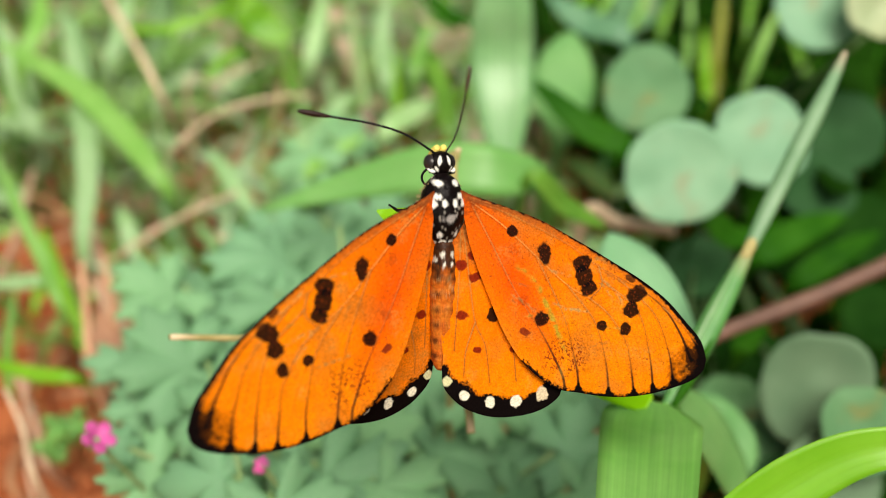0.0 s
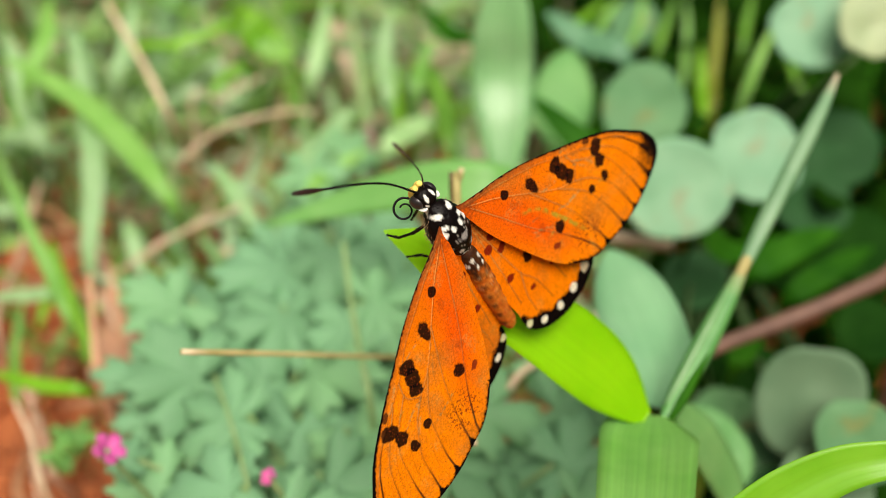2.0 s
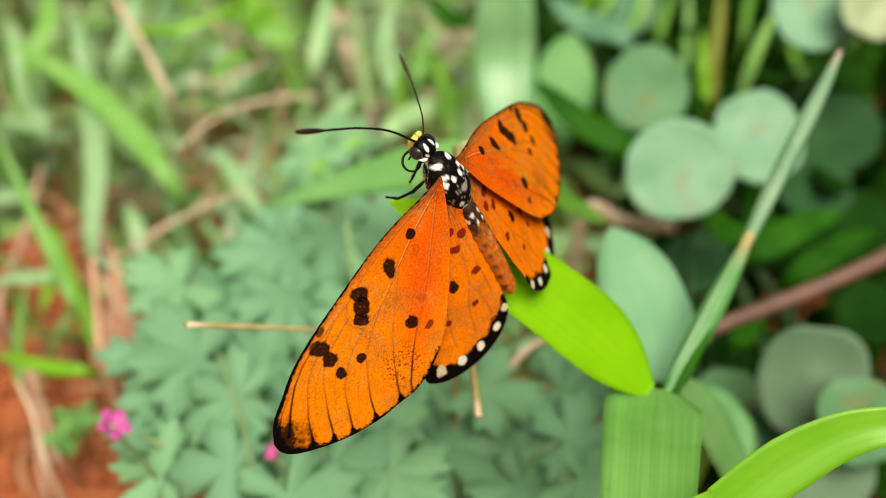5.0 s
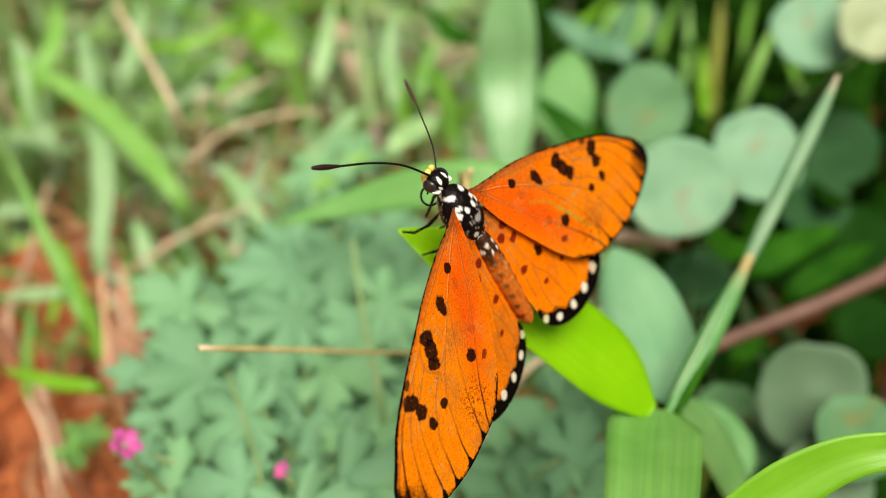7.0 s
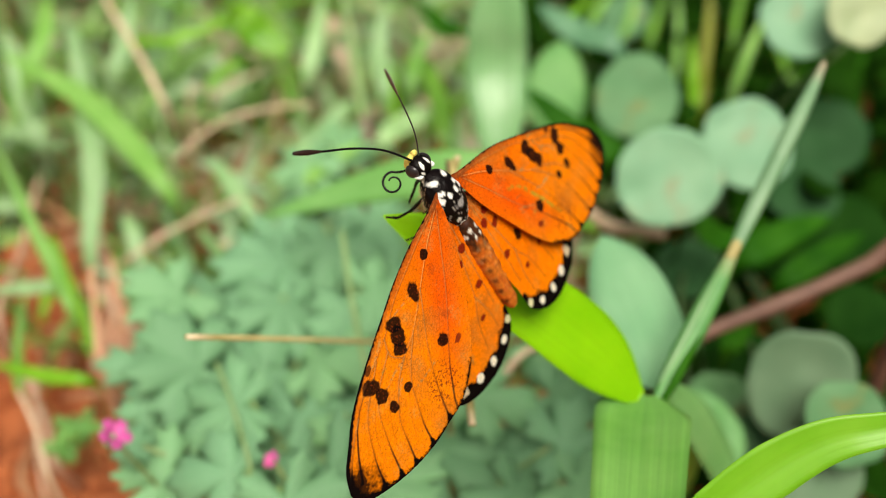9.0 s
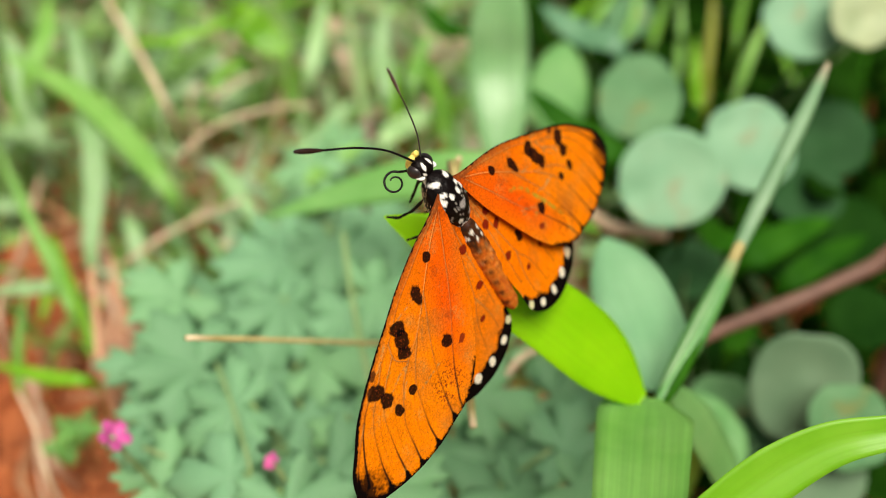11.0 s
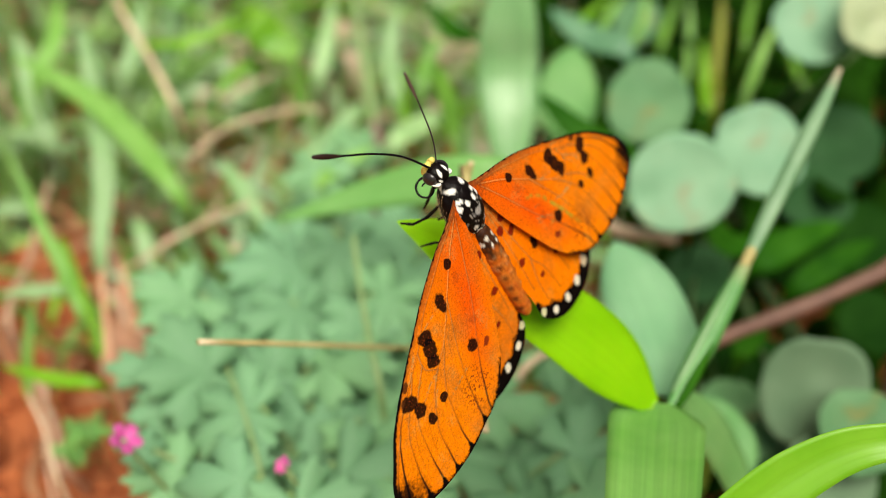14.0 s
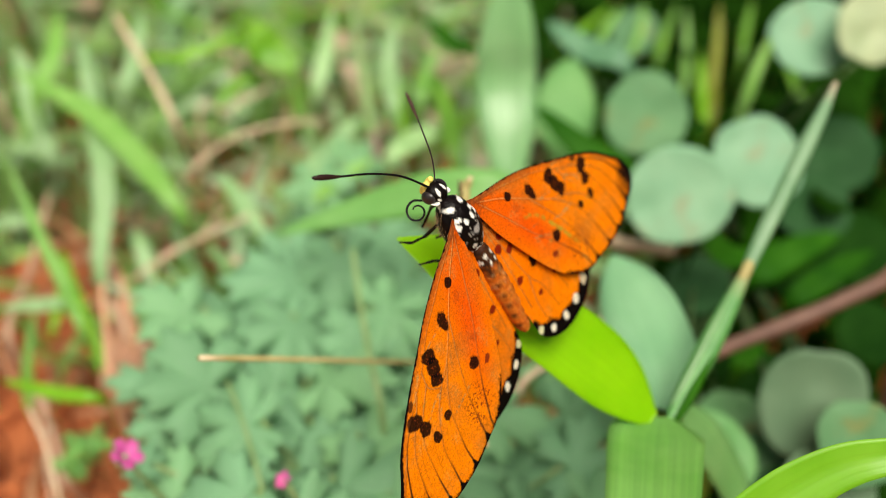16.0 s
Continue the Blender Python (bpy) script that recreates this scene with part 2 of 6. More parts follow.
def spline(points, n):
    """n + 1 points along a smooth curve through the given ones."""
    p = [Vector(q) for q in points]
    p = [p[0] * 2 - p[1]] + p + [p[-1] * 2 - p[-2]]
    out, spans = [], len(p) - 3
    for i in range(n + 1):
        s = i / n * spans
        k = min(int(s), spans - 1)
        t = s - k
        a, b, c, d = p[k:k + 4]
        out.append(0.5 * ((2 * b) + (c - a) * t + (2 * a - 5 * b + 4 * c - d) * t * t + (3 * b - a - 3 * c + d) * t ** 3))
    return out


def add_ribbon(bm, path, width, face, fold=0.15, cross=4, thick=0.00025, ripple=0.0, seed=0):
    """A leaf blade along path: width(v) is its half width, face the way its upper side looks; closed, with thickness."""
    uv = bm.loops.layers.uv.verify()
    n, face = len(path) - 1, Vector(face)
    rows = []
    for i, c in enumerate(path):
        tan = (path[min(i + 1, n)] - path[max(i - 1, 0)]).normalized()
        side = tan.cross(face)
        side = side.normalized() if side.length > 1e-6 else Vector((1, 0, 0))
        up = side.cross(tan).normalized()
        w = max(width(i / n), 0.00005)
        top, low = [], []
        for j in range(cross + 1):
            u = j / cross * 2 - 1
            q = c + side * (u * w) + up * (fold * w * abs(u) + ripple * w * math.sin(9 * i / n + seed + 2 * u))
            top.append((bm.verts.new(q), (j / cross, i / n)))
            low.append((bm.verts.new(q - up * thick * (1.2 - abs(u))), (j / cross, i / n)))
        rows.append(top + low[::-1])
    m = len(rows[0])
    for a, b in zip(rows, rows[1:]):
        for j in range(m):
            k = (j + 1) % m
            quad = (a[j], a[k], b[k], b[j])
            f = bm.faces.new([q[0] for q in quad])
            for loop, q in zip(f.loops, quad):
                loop[uv].uv = q[1]
    for end in (rows[0], rows[-1]):
        f = bm.faces.new([q[0] for q in end])
        for loop, q in zip(f.loops, end):
            loop[uv].uv = q[1]


def add_tube(bm, path, radius, sides=8, flat=1.0):
    """A stem along path; radius(v) along it; closed ends."""
    uv = bm.loops.layers.uv.verify()
    n, rings = len(path) - 1, []
    ref = Vector((0.31, 0.2, 0.93))
    for i, c in enumerate(path):
        tan = (path[min(i + 1, n)] - path[max(i - 1, 0)]).normalized()
        a = tan.cross(ref)
        a = a.normalized() if a.length > 1e-4 else tan.orthogonal().normalized()
        b = tan.cross(a)
        r = max(radius(i / n), 1e-5)
        rings.append([(bm.verts.new(c + a * (r * math.cos(6.28319 * j / sides)) + b * (r * flat * math.sin(6.28319 * j / sides))), (j / sides, i / n)) for j in range(sides)])
    for p, q in zip(rings, rings[1:]):
        for j in range(sides):
            k = (j + 1) % sides
            quad = (p[j], p[k], q[k], q[j])
            f = bm.faces.new([x[0] for x in quad])
            for loop, x in zip(f.loops, quad):
                loop[uv].uv = x[1]
    bm.faces.new([x[0] for x in rings[0]][::-1])
    bm.faces.new([x[0] for x in rings[-1]])


def lance(wmax, base=0.35, peak=0.4, tip=1.0):
    """Half width of a lance-shaped blade."""
    def width(v):
        if v < peak:
            s = v / peak
            return wmax * (base + (1 - base) * math.sin(s * math.pi / 2))
        s = (v - peak) / (1 - peak)
        return wmax * max(1 - s ** (1.6 + tip), 0.0) ** 0.9
    return width


def stalked(wmax, from_v, stalk=0.12, tip=0.9):
    """Half width of a blade that rises on a thin stalk and opens after from_v."""
    inner = lance(wmax, 0.45, 0.35, tip)

    def width(v):
        if v < from_v:
            return wmax * (stalk + 0.33 * max(v / from_v - 0.75, 0) * 4 * 0.999)
        return inner((v - from_v) / (1 - from_v))
    return width


def blade(parent, name, points, wide, mat, face=(0, -0.75, 0.66), fold=0.18, rooted=True, label="", ripple=0.0, tip=0.9, cross=4):
    """A grass blade through points, base first; wide is its full width. Rooted blades rise from the ground on a thin stalk."""
    pts = [Vector(p) for p in points]
    o = parent.location
    if rooted:
        foot = Vector((pts[0].x * 0.93 + o.x * 0.07, pts[0].y + 0.012, 0.0))
        rise = (pts[0] - foot).length
        run = sum((b - a).length for a, b in zip(pts, pts[1:]))
        path = spline([foot, foot.lerp(pts[0], 0.5) + Vector((0, 0.006, 0))] + pts, 34)
        start = 2 / (len(pts) + 1)
        width = stalked(wide / 2, start, 0.1, tip)
    else:
        path, width = spline(pts, 28), lance(wide / 2, 0.4, 0.42, tip)
    bm = bmesh.new()
    add_ribbon(bm, [p - o for p in path], width, face, fold, cross, 0.00022, ripple, seed=len(pts))
    return part(name, bm, mat, parent, label)


def straw(parent, name, points, wide, mat, rooted=False, label="", end=0.7, sides=8, flat=1.0):
    """A dry or green stalk of round section through points."""
    pts = [Vector(p) for p in points]
    o = parent.location
    if rooted:
        pts = [Vector((pts[0].x, pts[0].y + 0.008, 0.0))] + pts
    bm = bmesh.new()
    add_tube(bm, [p - o for p in spline(pts, 26)], lambda v: wide / 2 * (1 - (1 - end) * v) * (1 + 0.06 * math.sin(23 * v)), sides, flat)
    return part(name, bm, mat, parent, label)


def foot_of(points):
    return Vector((points[0][0], points[0][1] + 0.012, 0.0))


# ---- ground ----
def build_ground():
    bm = bmesh.new()
    segs, r, rings = 120, 0.0, []
    radii = [0.0] + [0.012 * i for i in range(1, 70)] + [0.84 * 1.28 ** i for i in range(1, 25)]
    centre = Vector((0, 0.3, 0))
    for r in radii:
        ring = []
        for j in range(segs if r else 1):
            a = 6.28319 * j / segs
            p = centre + Vector((r * math.cos(a), r * math.sin(a), 0))
            amp = 0.006 * max(0.0, 1 - max(r - 0.6, 0) / 0.6) + min(max(r - 2, 0) * 0.01, 0.5)
            p.z = amp * noise.noise(p * 14) + 0.35 * amp * noise.noise(p * 55) - 0.002
            ring.append(bm.verts.new(p))
        rings.append(ring)
    for j in range(segs):
        bm.faces.new((rings[0][0], rings[1][j], rings[1][(j + 1) % segs]))
    for a, b in zip(rings[1:], rings[2:]):
        for j in range(segs):
            k = (j + 1) % segs
            bm.faces.new((a[j], b[j], b[k], a[k]))
    tagged(part("ground", bm, SOIL), "bare brick-red laterite soil under the weeds", "ground", kind="structure")


def build_clods():
    rng = random.Random(5)
    bm = bmesh.new()
    for i in range(620):
        x, y = (rng.uniform(-0.17, -0.07), rng.uniform(0.17, 0.30)) if i % 2 else (rng.uniform(-0.32, 0.3), rng.uniform(0.14, 0.55))
        r = rng.uniform(0.0012, 0.0045) * (1.5 if bare(x, y) else 1.0)
        made = bmesh.ops.create_icosphere(bm, subdivisions=1, radius=r, matrix=Matrix.Translation((x, y, r * 0.3)))
        for v in made["verts"]:
            v.co += noise.noise_vector(v.co * 300) * r * 0.5
    tagged(part("soil_clods", bm, SOIL), "small crumbs of red soil lying about", "soil", kind="stuff")


def build_litter():
    rng = random.Random(8)
    bm = bmesh.new()
    for i in range(280):
        near = i % 7 == 0
        p = Vector((rng.uniform(-0.17, -0.05), rng.uniform(0.18, 0.32), rng.uniform(0.002, 0.02))) if near else Vector((rng.uniform(-0.34, 0.3), rng.uniform(0.16, 0.6), rng.uniform(0.002, 0.012)))
        d = Vector((rng.uniform(-1, 1), rng.uniform(-1, 1), rng.uniform(-0.05, 0.25))).normalized() * rng.uniform(0.015, 0.05)
        bend = Vector((rng.uniform(-1, 1), rng.uniform(-1, 1), rng.uniform(0, 1))) * 0.006
        w = rng.uniform(0.0005, 0.0016)
        add_tube(bm, spline([p, p + d * 0.5 + bend, p + d], 6), lambda v: w * (1 - 0.4 * v), 5)
    tagged(part("dry_litter", bm, LITTER), "scattered dry reddish straw on the soil", "litter", kind="stuff")


def bare(x, y):
    """Where the red soil lies open."""
    return ((x + 0.118) / 0.042) ** 2 + ((y - 0.235) / 0.055) ** 2 < 1 or ((x + 0.07) / 0.022) ** 2 + ((y - 0.285) / 0.018) ** 2 < 1


def shade_toned_at(x, y):
    """Ground under and behind the round-leaved shrub, where the weeds get shade-dark colours."""
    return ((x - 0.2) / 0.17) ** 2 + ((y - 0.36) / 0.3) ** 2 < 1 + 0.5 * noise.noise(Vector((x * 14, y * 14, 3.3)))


def build_turf():
    """The mass of thin grass and small herb leaves behind."""
    rng = random.Random(11)
    for name, mat, count, x0, x1, label in (("turf", TURF, 4300, -0.5, 0.5, "thin bright green grass growing thickly over the soil"), ("shaded_turf", SHADE_TONED, 1600, 0.0, 0.4, "grass by the shrub, coloured dark green for shade")):
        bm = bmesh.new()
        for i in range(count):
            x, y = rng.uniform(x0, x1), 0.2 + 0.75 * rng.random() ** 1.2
            if (bare(x, y) and rng.random() < 0.75) or shade_toned_at(x, y) == (mat is TURF):
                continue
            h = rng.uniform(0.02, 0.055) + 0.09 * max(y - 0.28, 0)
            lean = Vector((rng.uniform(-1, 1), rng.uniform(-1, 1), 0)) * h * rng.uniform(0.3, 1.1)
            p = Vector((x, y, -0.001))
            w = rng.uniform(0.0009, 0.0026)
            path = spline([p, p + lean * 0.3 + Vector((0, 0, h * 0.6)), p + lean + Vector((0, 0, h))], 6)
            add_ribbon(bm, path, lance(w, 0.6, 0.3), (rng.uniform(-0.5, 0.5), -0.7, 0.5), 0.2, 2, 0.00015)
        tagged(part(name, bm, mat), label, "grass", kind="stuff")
    for name, mat, count, x0, x1, label in (("undergrowth", TURF, 2500, -0.45, 0.45, "narrow weed leaves low over the soil"), ("shaded_undergrowth", SHADE_TONED, 3600, 0.02, 0.4, "oval weed leaves coloured dark for shade")):
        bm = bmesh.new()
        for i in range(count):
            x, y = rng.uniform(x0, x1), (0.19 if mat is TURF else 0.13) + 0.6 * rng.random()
            if (bare(x, y) and rng.random() < 0.95) or shade_toned_at(x, max(y, 0.24)) == (mat is TURF):
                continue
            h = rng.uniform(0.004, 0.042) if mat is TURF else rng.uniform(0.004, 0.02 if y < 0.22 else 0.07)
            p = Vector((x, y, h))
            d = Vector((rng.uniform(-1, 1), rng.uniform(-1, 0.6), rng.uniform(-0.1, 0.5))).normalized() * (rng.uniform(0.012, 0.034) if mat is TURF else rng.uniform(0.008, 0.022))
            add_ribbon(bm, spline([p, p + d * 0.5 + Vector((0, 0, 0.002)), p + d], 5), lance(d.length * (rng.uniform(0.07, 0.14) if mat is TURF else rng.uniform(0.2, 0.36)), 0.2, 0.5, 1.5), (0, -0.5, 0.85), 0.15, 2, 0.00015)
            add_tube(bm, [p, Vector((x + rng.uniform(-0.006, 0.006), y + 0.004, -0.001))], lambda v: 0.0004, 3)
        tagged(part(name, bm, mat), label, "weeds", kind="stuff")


def build_outer_grass():
    """Grass that goes on all round, sparser with distance."""
    rng = random.Random(77)
    bm = bmesh.new()
    for i in range(5200):
        a, r = rng.uniform(0, 6.28319), 0.45 + 2.4 * rng.random() ** 1.6
        x, y = -0.05 + r * math.cos(a), 0.3 + r * math.sin(a)
        if -0.5 < x < 0.5 and -0.14 < y < 0.98:
            continue
        h = rng.uniform(0.03, 0.07) + 0.03 * r
        lean = Vector((rng.uniform(-1, 1), rng.uniform(-1, 1), 0)) * h * rng.uniform(0.3, 1.0)
        p = Vector((x, y, -0.004))
        add_ribbon(bm, spline([p, p + lean * 0.3 + Vector((0, 0, h * 0.6)), p + lean + Vector((0, 0, h))], 4), lance(rng.uniform(0.0015, 0.004), 0.6, 0.3), (rng.uniform(-1, 1), rng.uniform(-1, 1), 0.5), 0.2, 2, 0.0002)
    tagged(part("outer_grass", bm, TURF), "uneven green grass spreading over the soil around", "grass", kind="stuff")


def build_meadow():
    """Looser pale blades and dry stalks standing over the turf."""
    rng = random.Random(33)
    for k, (x, y, count) in enumerate(((-0.20, 0.42, 9), (-0.12, 0.50, 9), (-0.03, 0.48, 9), (0.05, 0.50, 8), (-0.28, 0.42, 8), (-0.2, 0.52, 6), (0.13, 0.52, 8), (-0.09, 0.37, 7))):
        tuft = thing("meadow_tuft", (x, y, 0), "loose tuft of pale green blades and tan stalks", "grass", "meadow tufts")
        for i in range(count):
            a, ln = rng.uniform(0, 6.283), rng.uniform(0.07, 0.12)
            d = Vector((math.cos(a), math.sin(a) * 0.6, 0)) * ln * rng.uniform(0.3, 0.9)
            p = Vector((x + rng.uniform(-0.03, 0.03), y + rng.uniform(-0.02, 0.03), -0.001)) - tuft.location
            path = spline([p, p + d * 0.25 + Vector((0, 0, ln * 0.5)), p + d * 0.65 + Vector((0, 0, ln * 0.7)), p + d * 1.1 + Vector((0, 0, ln * rng.uniform(0.5, 0.85)))], 14)
            bm = bmesh.new()
            if i % 3 == 2:
                w = rng.uniform(0.0008, 0.0013)
                add_tube(bm, path, lambda v: w * (1 - 0.5 * v), 6)
                part("dry_stalk", bm, rng.choice((DRY, BROWN)), tuft)
            else:
                add_ribbon(bm, path, lance(rng.uniform(0.002, 0.0042), 0.4, 0.45), (rng.uniform(-0.4, 0.4), -0.7, 0.6), 0.2, 3, 0.0002)
                part("blade", bm, rng.choice((PALE, LIME, GRASS, PALE)), tuft)


def build_stems():
    """Thin leaning stems and straws that cross one another over the turf."""
    rng = random.Random(52)
    for k, (x, y) in enumerate(((-0.17, 0.33), (-0.11, 0.36), (-0.06, 0.40), (-0.2, 0.45), (0.0, 0.42), (-0.02, 0.36), (-0.14, 0.42))):
        tuft = thing("stem_clump", (x, y, 0), "loose clump of thin leaning pale stems", "grass", "stem clumps")
        for i in range(22):
            a, ln = rng.uniform(0, 6.283), rng.uniform(0.06, 0.12)
            d = Vector((math.cos(a), math.sin(a) * 0.5, 0)) * ln * rng.uniform(0.5, 1.2)
            p = Vector((rng.uniform(-0.03, 0.03), rng.uniform(-0.03, 0.03), -0.001))
            bend = Vector((rng.uniform(-1, 1), rng.uniform(-1, 1), 0)) * 0.006
            path = spline([p, p + d * 0.4 + bend + Vector((0, 0, ln * 0.35)), p + d + Vector((0, 0, ln * rng.uniform(0.4, 0.75)))], 10)
            bm = bmesh.new()
            if i % 2:
                w = rng.uniform(0.0003, 0.0007)
                add_tube(bm, path, lambda v: w * (1 - 0.4 * v), 5)
                part("stem", bm, rng.choice((PINKISH, GREEN_STEM, PINKISH, GREEN_STEM, BROWN)), tuft)
            else:
                add_ribbon(bm, path, lance(rng.uniform(0.0009, 0.0018), 0.5, 0.4), (rng.uniform(-0.4, 0.4), -0.7, 0.6), 0.2, 2, 0.0002)
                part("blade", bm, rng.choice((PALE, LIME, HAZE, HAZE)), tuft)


# ---- the grass plant that carries the butterfly ----
def build_host():
    base = Vector((0.0311, 0.1070, 0.0920))
    foot = Vector((base.x + 0.004, base.y + 0.03, 0.0))
    plant = thing("broad_grass_plant", foot, "broad-leaved bright green grass with a rolled upright shoot", "grass")
    o = plant.location
    bm = bmesh.new()
    add_tube(bm, [p - o for p in spline([foot, foot.lerp(base, 0.5) + Vector((0.002, 0.002, 0)), base], 20)], lambda v: 0.0016, 10)
    part("culm", bm, GREEN_STEM, plant)
    bm = bmesh.new()
    path = spline([(0.0297, 0.1059, 0.0951), (0.0233, 0.1057, 0.1033), (0.0154, 0.1049, 0.1117), (0.0059, 0.1044, 0.1203), (-0.0008, 0.1045, 0.1257), (-0.0081, 0.1041, 0.1302)], 60)
    wide = 0.0058
    add_ribbon(bm, [p - o for p in path], lambda v: wide * (0.22 + 0.78 * math.sin(min(v / 0.30, 1) * math.pi / 2)) * (1 - max(v - 0.36, 0) * 0.6) * min((1.005 - v) / 0.2, 1) ** 0.85, (0.25, -0.62, 0.74), 0.12, 8, 0.00025)
    part("perch_leaf", bm, PERCH, plant, "bright yellow-green leaf blade lit through")
    # blade that falls towards the viewer
    bm = bmesh.new()
    path = spline([(0.0313, 0.1081, 0.0936), (0.0288, 0.0994, 0.0969), (0.0264, 0.0894, 0.1001), (0.0239, 0.0786, 0.1023), (0.0217, 0.0694, 0.1032)], 40)
    add_ribbon(bm, [p - o for p in path], lambda v: 0.0076 * (0.22 + 0.78 * math.sin(min(v / 0.27, 1) * math.pi / 2)) * (1 - 0.3 * v), (-0.2, -0.72, 0.64), 0.16, 8, 0.00028)
    part("falling_leaf", bm, HOST, plant, "mid-green ribbed blade bending down")
    # pale blades behind
    blade(plant, "back_leaf", [(0.0347, 0.1163, 0.0872), (0.0349, 0.1233, 0.0883), (0.0340, 0.1310, 0.0905), (0.0320, 0.1395, 0.0937), (0.0294, 0.1476, 0.0965)], 0.0150, MINT, face=(0.1, -0.7, 0.7), rooted=False, fold=0.1, tip=1.4)
    blade(plant, "back_leaf", [(0.0374, 0.1163, 0.0872), (0.0434, 0.1181, 0.0777), (0.0495, 0.1196, 0.0662), (0.0536, 0.1189, 0.0566)], 0.0082, PLUMP, face=(0.1, -0.5, 0.86), rooted=False, fold=0.1)
    blade(plant, "back_leaf", [(0.0351, 0.1128, 0.0898), (0.0402, 0.1184, 0.0772), (0.0440, 0.1228, 0.0628), (0.0465, 0.1253, 0.0492)], 0.0095, HOST, face=(0.0, -0.5, 0.86), rooted=False, fold=0.1)
    # rolled shoot with its dry joint
    bm = bmesh.new()
    path = spline([(0.0329, 0.1087, 0.0918), (0.0367, 0.1135, 0.0950), (0.0428, 0.1219, 0.1007), (0.0485, 0.1299, 0.1066)], 30)
    add_tube(bm, [p - o for p in path], lambda v: 0.0005 + 0.0012 * math.sin(math.pi * min(v * 1.05, 1)) ** 0.9 + 0.0004 * v, 12, 0.55)
    part("sheath", bm, SHEATH, plant, "rolled leaf sheath, dry brown at the joint")
    bm = bmesh.new()
    add_tube(bm, [p - o + Vector((-0.0011, -0.0006, 0.0006)) for p in path[5:28]], lambda v: 0.0001 + 0.0004 * math.sin(math.pi * min(v + 0.05, 1)), 8)
    part("rolled_edge", bm, PALE, plant, "pale overlapping edge of the sheath")
    bm = bmesh.new()
    add_tube(bm, [p - o + Vector((0.0008, -0.0007, 0.0001)) for p in path[1:19]], lambda v: 0.0002 + 0.0007 * math.sin(math.pi * min(v * 0.9 + 0.1, 1)), 8)
    part("inner_roll", bm, DEEP, plant, "dark green inner roll of the sheath")
    bm = bmesh.new()
    path = spline([(0.0479, 0.1291, 0.1061), (0.0514, 0.1340, 0.1105), (0.0578, 0.1429, 0.1177), (0.0633, 0.1505, 0.1239), (0.0662, 0.1546, 0.1278)], 40)
    add_tube(bm, [p - o for p in path], lambda v: 0.0009 + 0.0006 * math.sin(math.pi * min(v * 0.9 + 0.05, 1)) - 0.0006 * max(v - 0.6, 0) / 0.4, 12, 0.6)
    part("rolled_shoot", bm, SHOOT, plant, "tightly rolled grey-green shoot with a dry tip")
    bm = bmesh.new()
    add_tube(bm, [p - o for p in spline([(0.0470, 0.1279, 0.1052), (0.0480, 0.1292, 0.1065), (0.0492, 0.1310, 0.1077)], 8)], lambda v: 0.00075 + 0.0002 * math.sin(math.pi * v), 8, 0.7)
    part("joint", bm, DRY, plant, "dry straw-brown joint")


def build_near_blade():
    plant = thing("arching_grass_blade", Vector((0.0348, 0.0747, 0.1072)) * 1, "wide glossy light green grass blade arching over", "grass")
    o = plant.location
    o.z = 0.0
    plant.location = o
    bm = bmesh.new()
    path = spline([(o.x - 0.022, o.y + 0.02, 0.0), (0.0170, 0.0800, 0.0600), (0.0258, 0.0732, 0.1008), (0.0319, 0.0751, 0.1052), (0.0369, 0.0768, 0.1093), (0.0416, 0.0779, 0.1126), (0.0456, 0.0783, 0.1149), (0.0496, 0.0781, 0.1164), (0.0556, 0.0778, 0.1177), (0.0640, 0.0770, 0.1180)], 72)
    add_ribbon(bm, [p - o for p in path], lambda v: 0.0006 + 0.0028 * math.sin(math.pi / 2 * min(v / 0.42, 1)) * (1 - 0.75 * max(v - 0.5, 0) / 0.5), (0.05, -0.75, 0.66), 0.22, 8, 0.0003)
    part("blade", bm, NEAR, plant)
    bm = bmesh.new()
    add_tube(bm, [p - o + Vector((0.0001, 0.0001, -0.0005)) for p in path[14:]], lambda v: 0.0004 * (1 - 0.6 * v), 6)
    part("midrib", bm, NEAR, plant, "raised pale midrib under the blade")


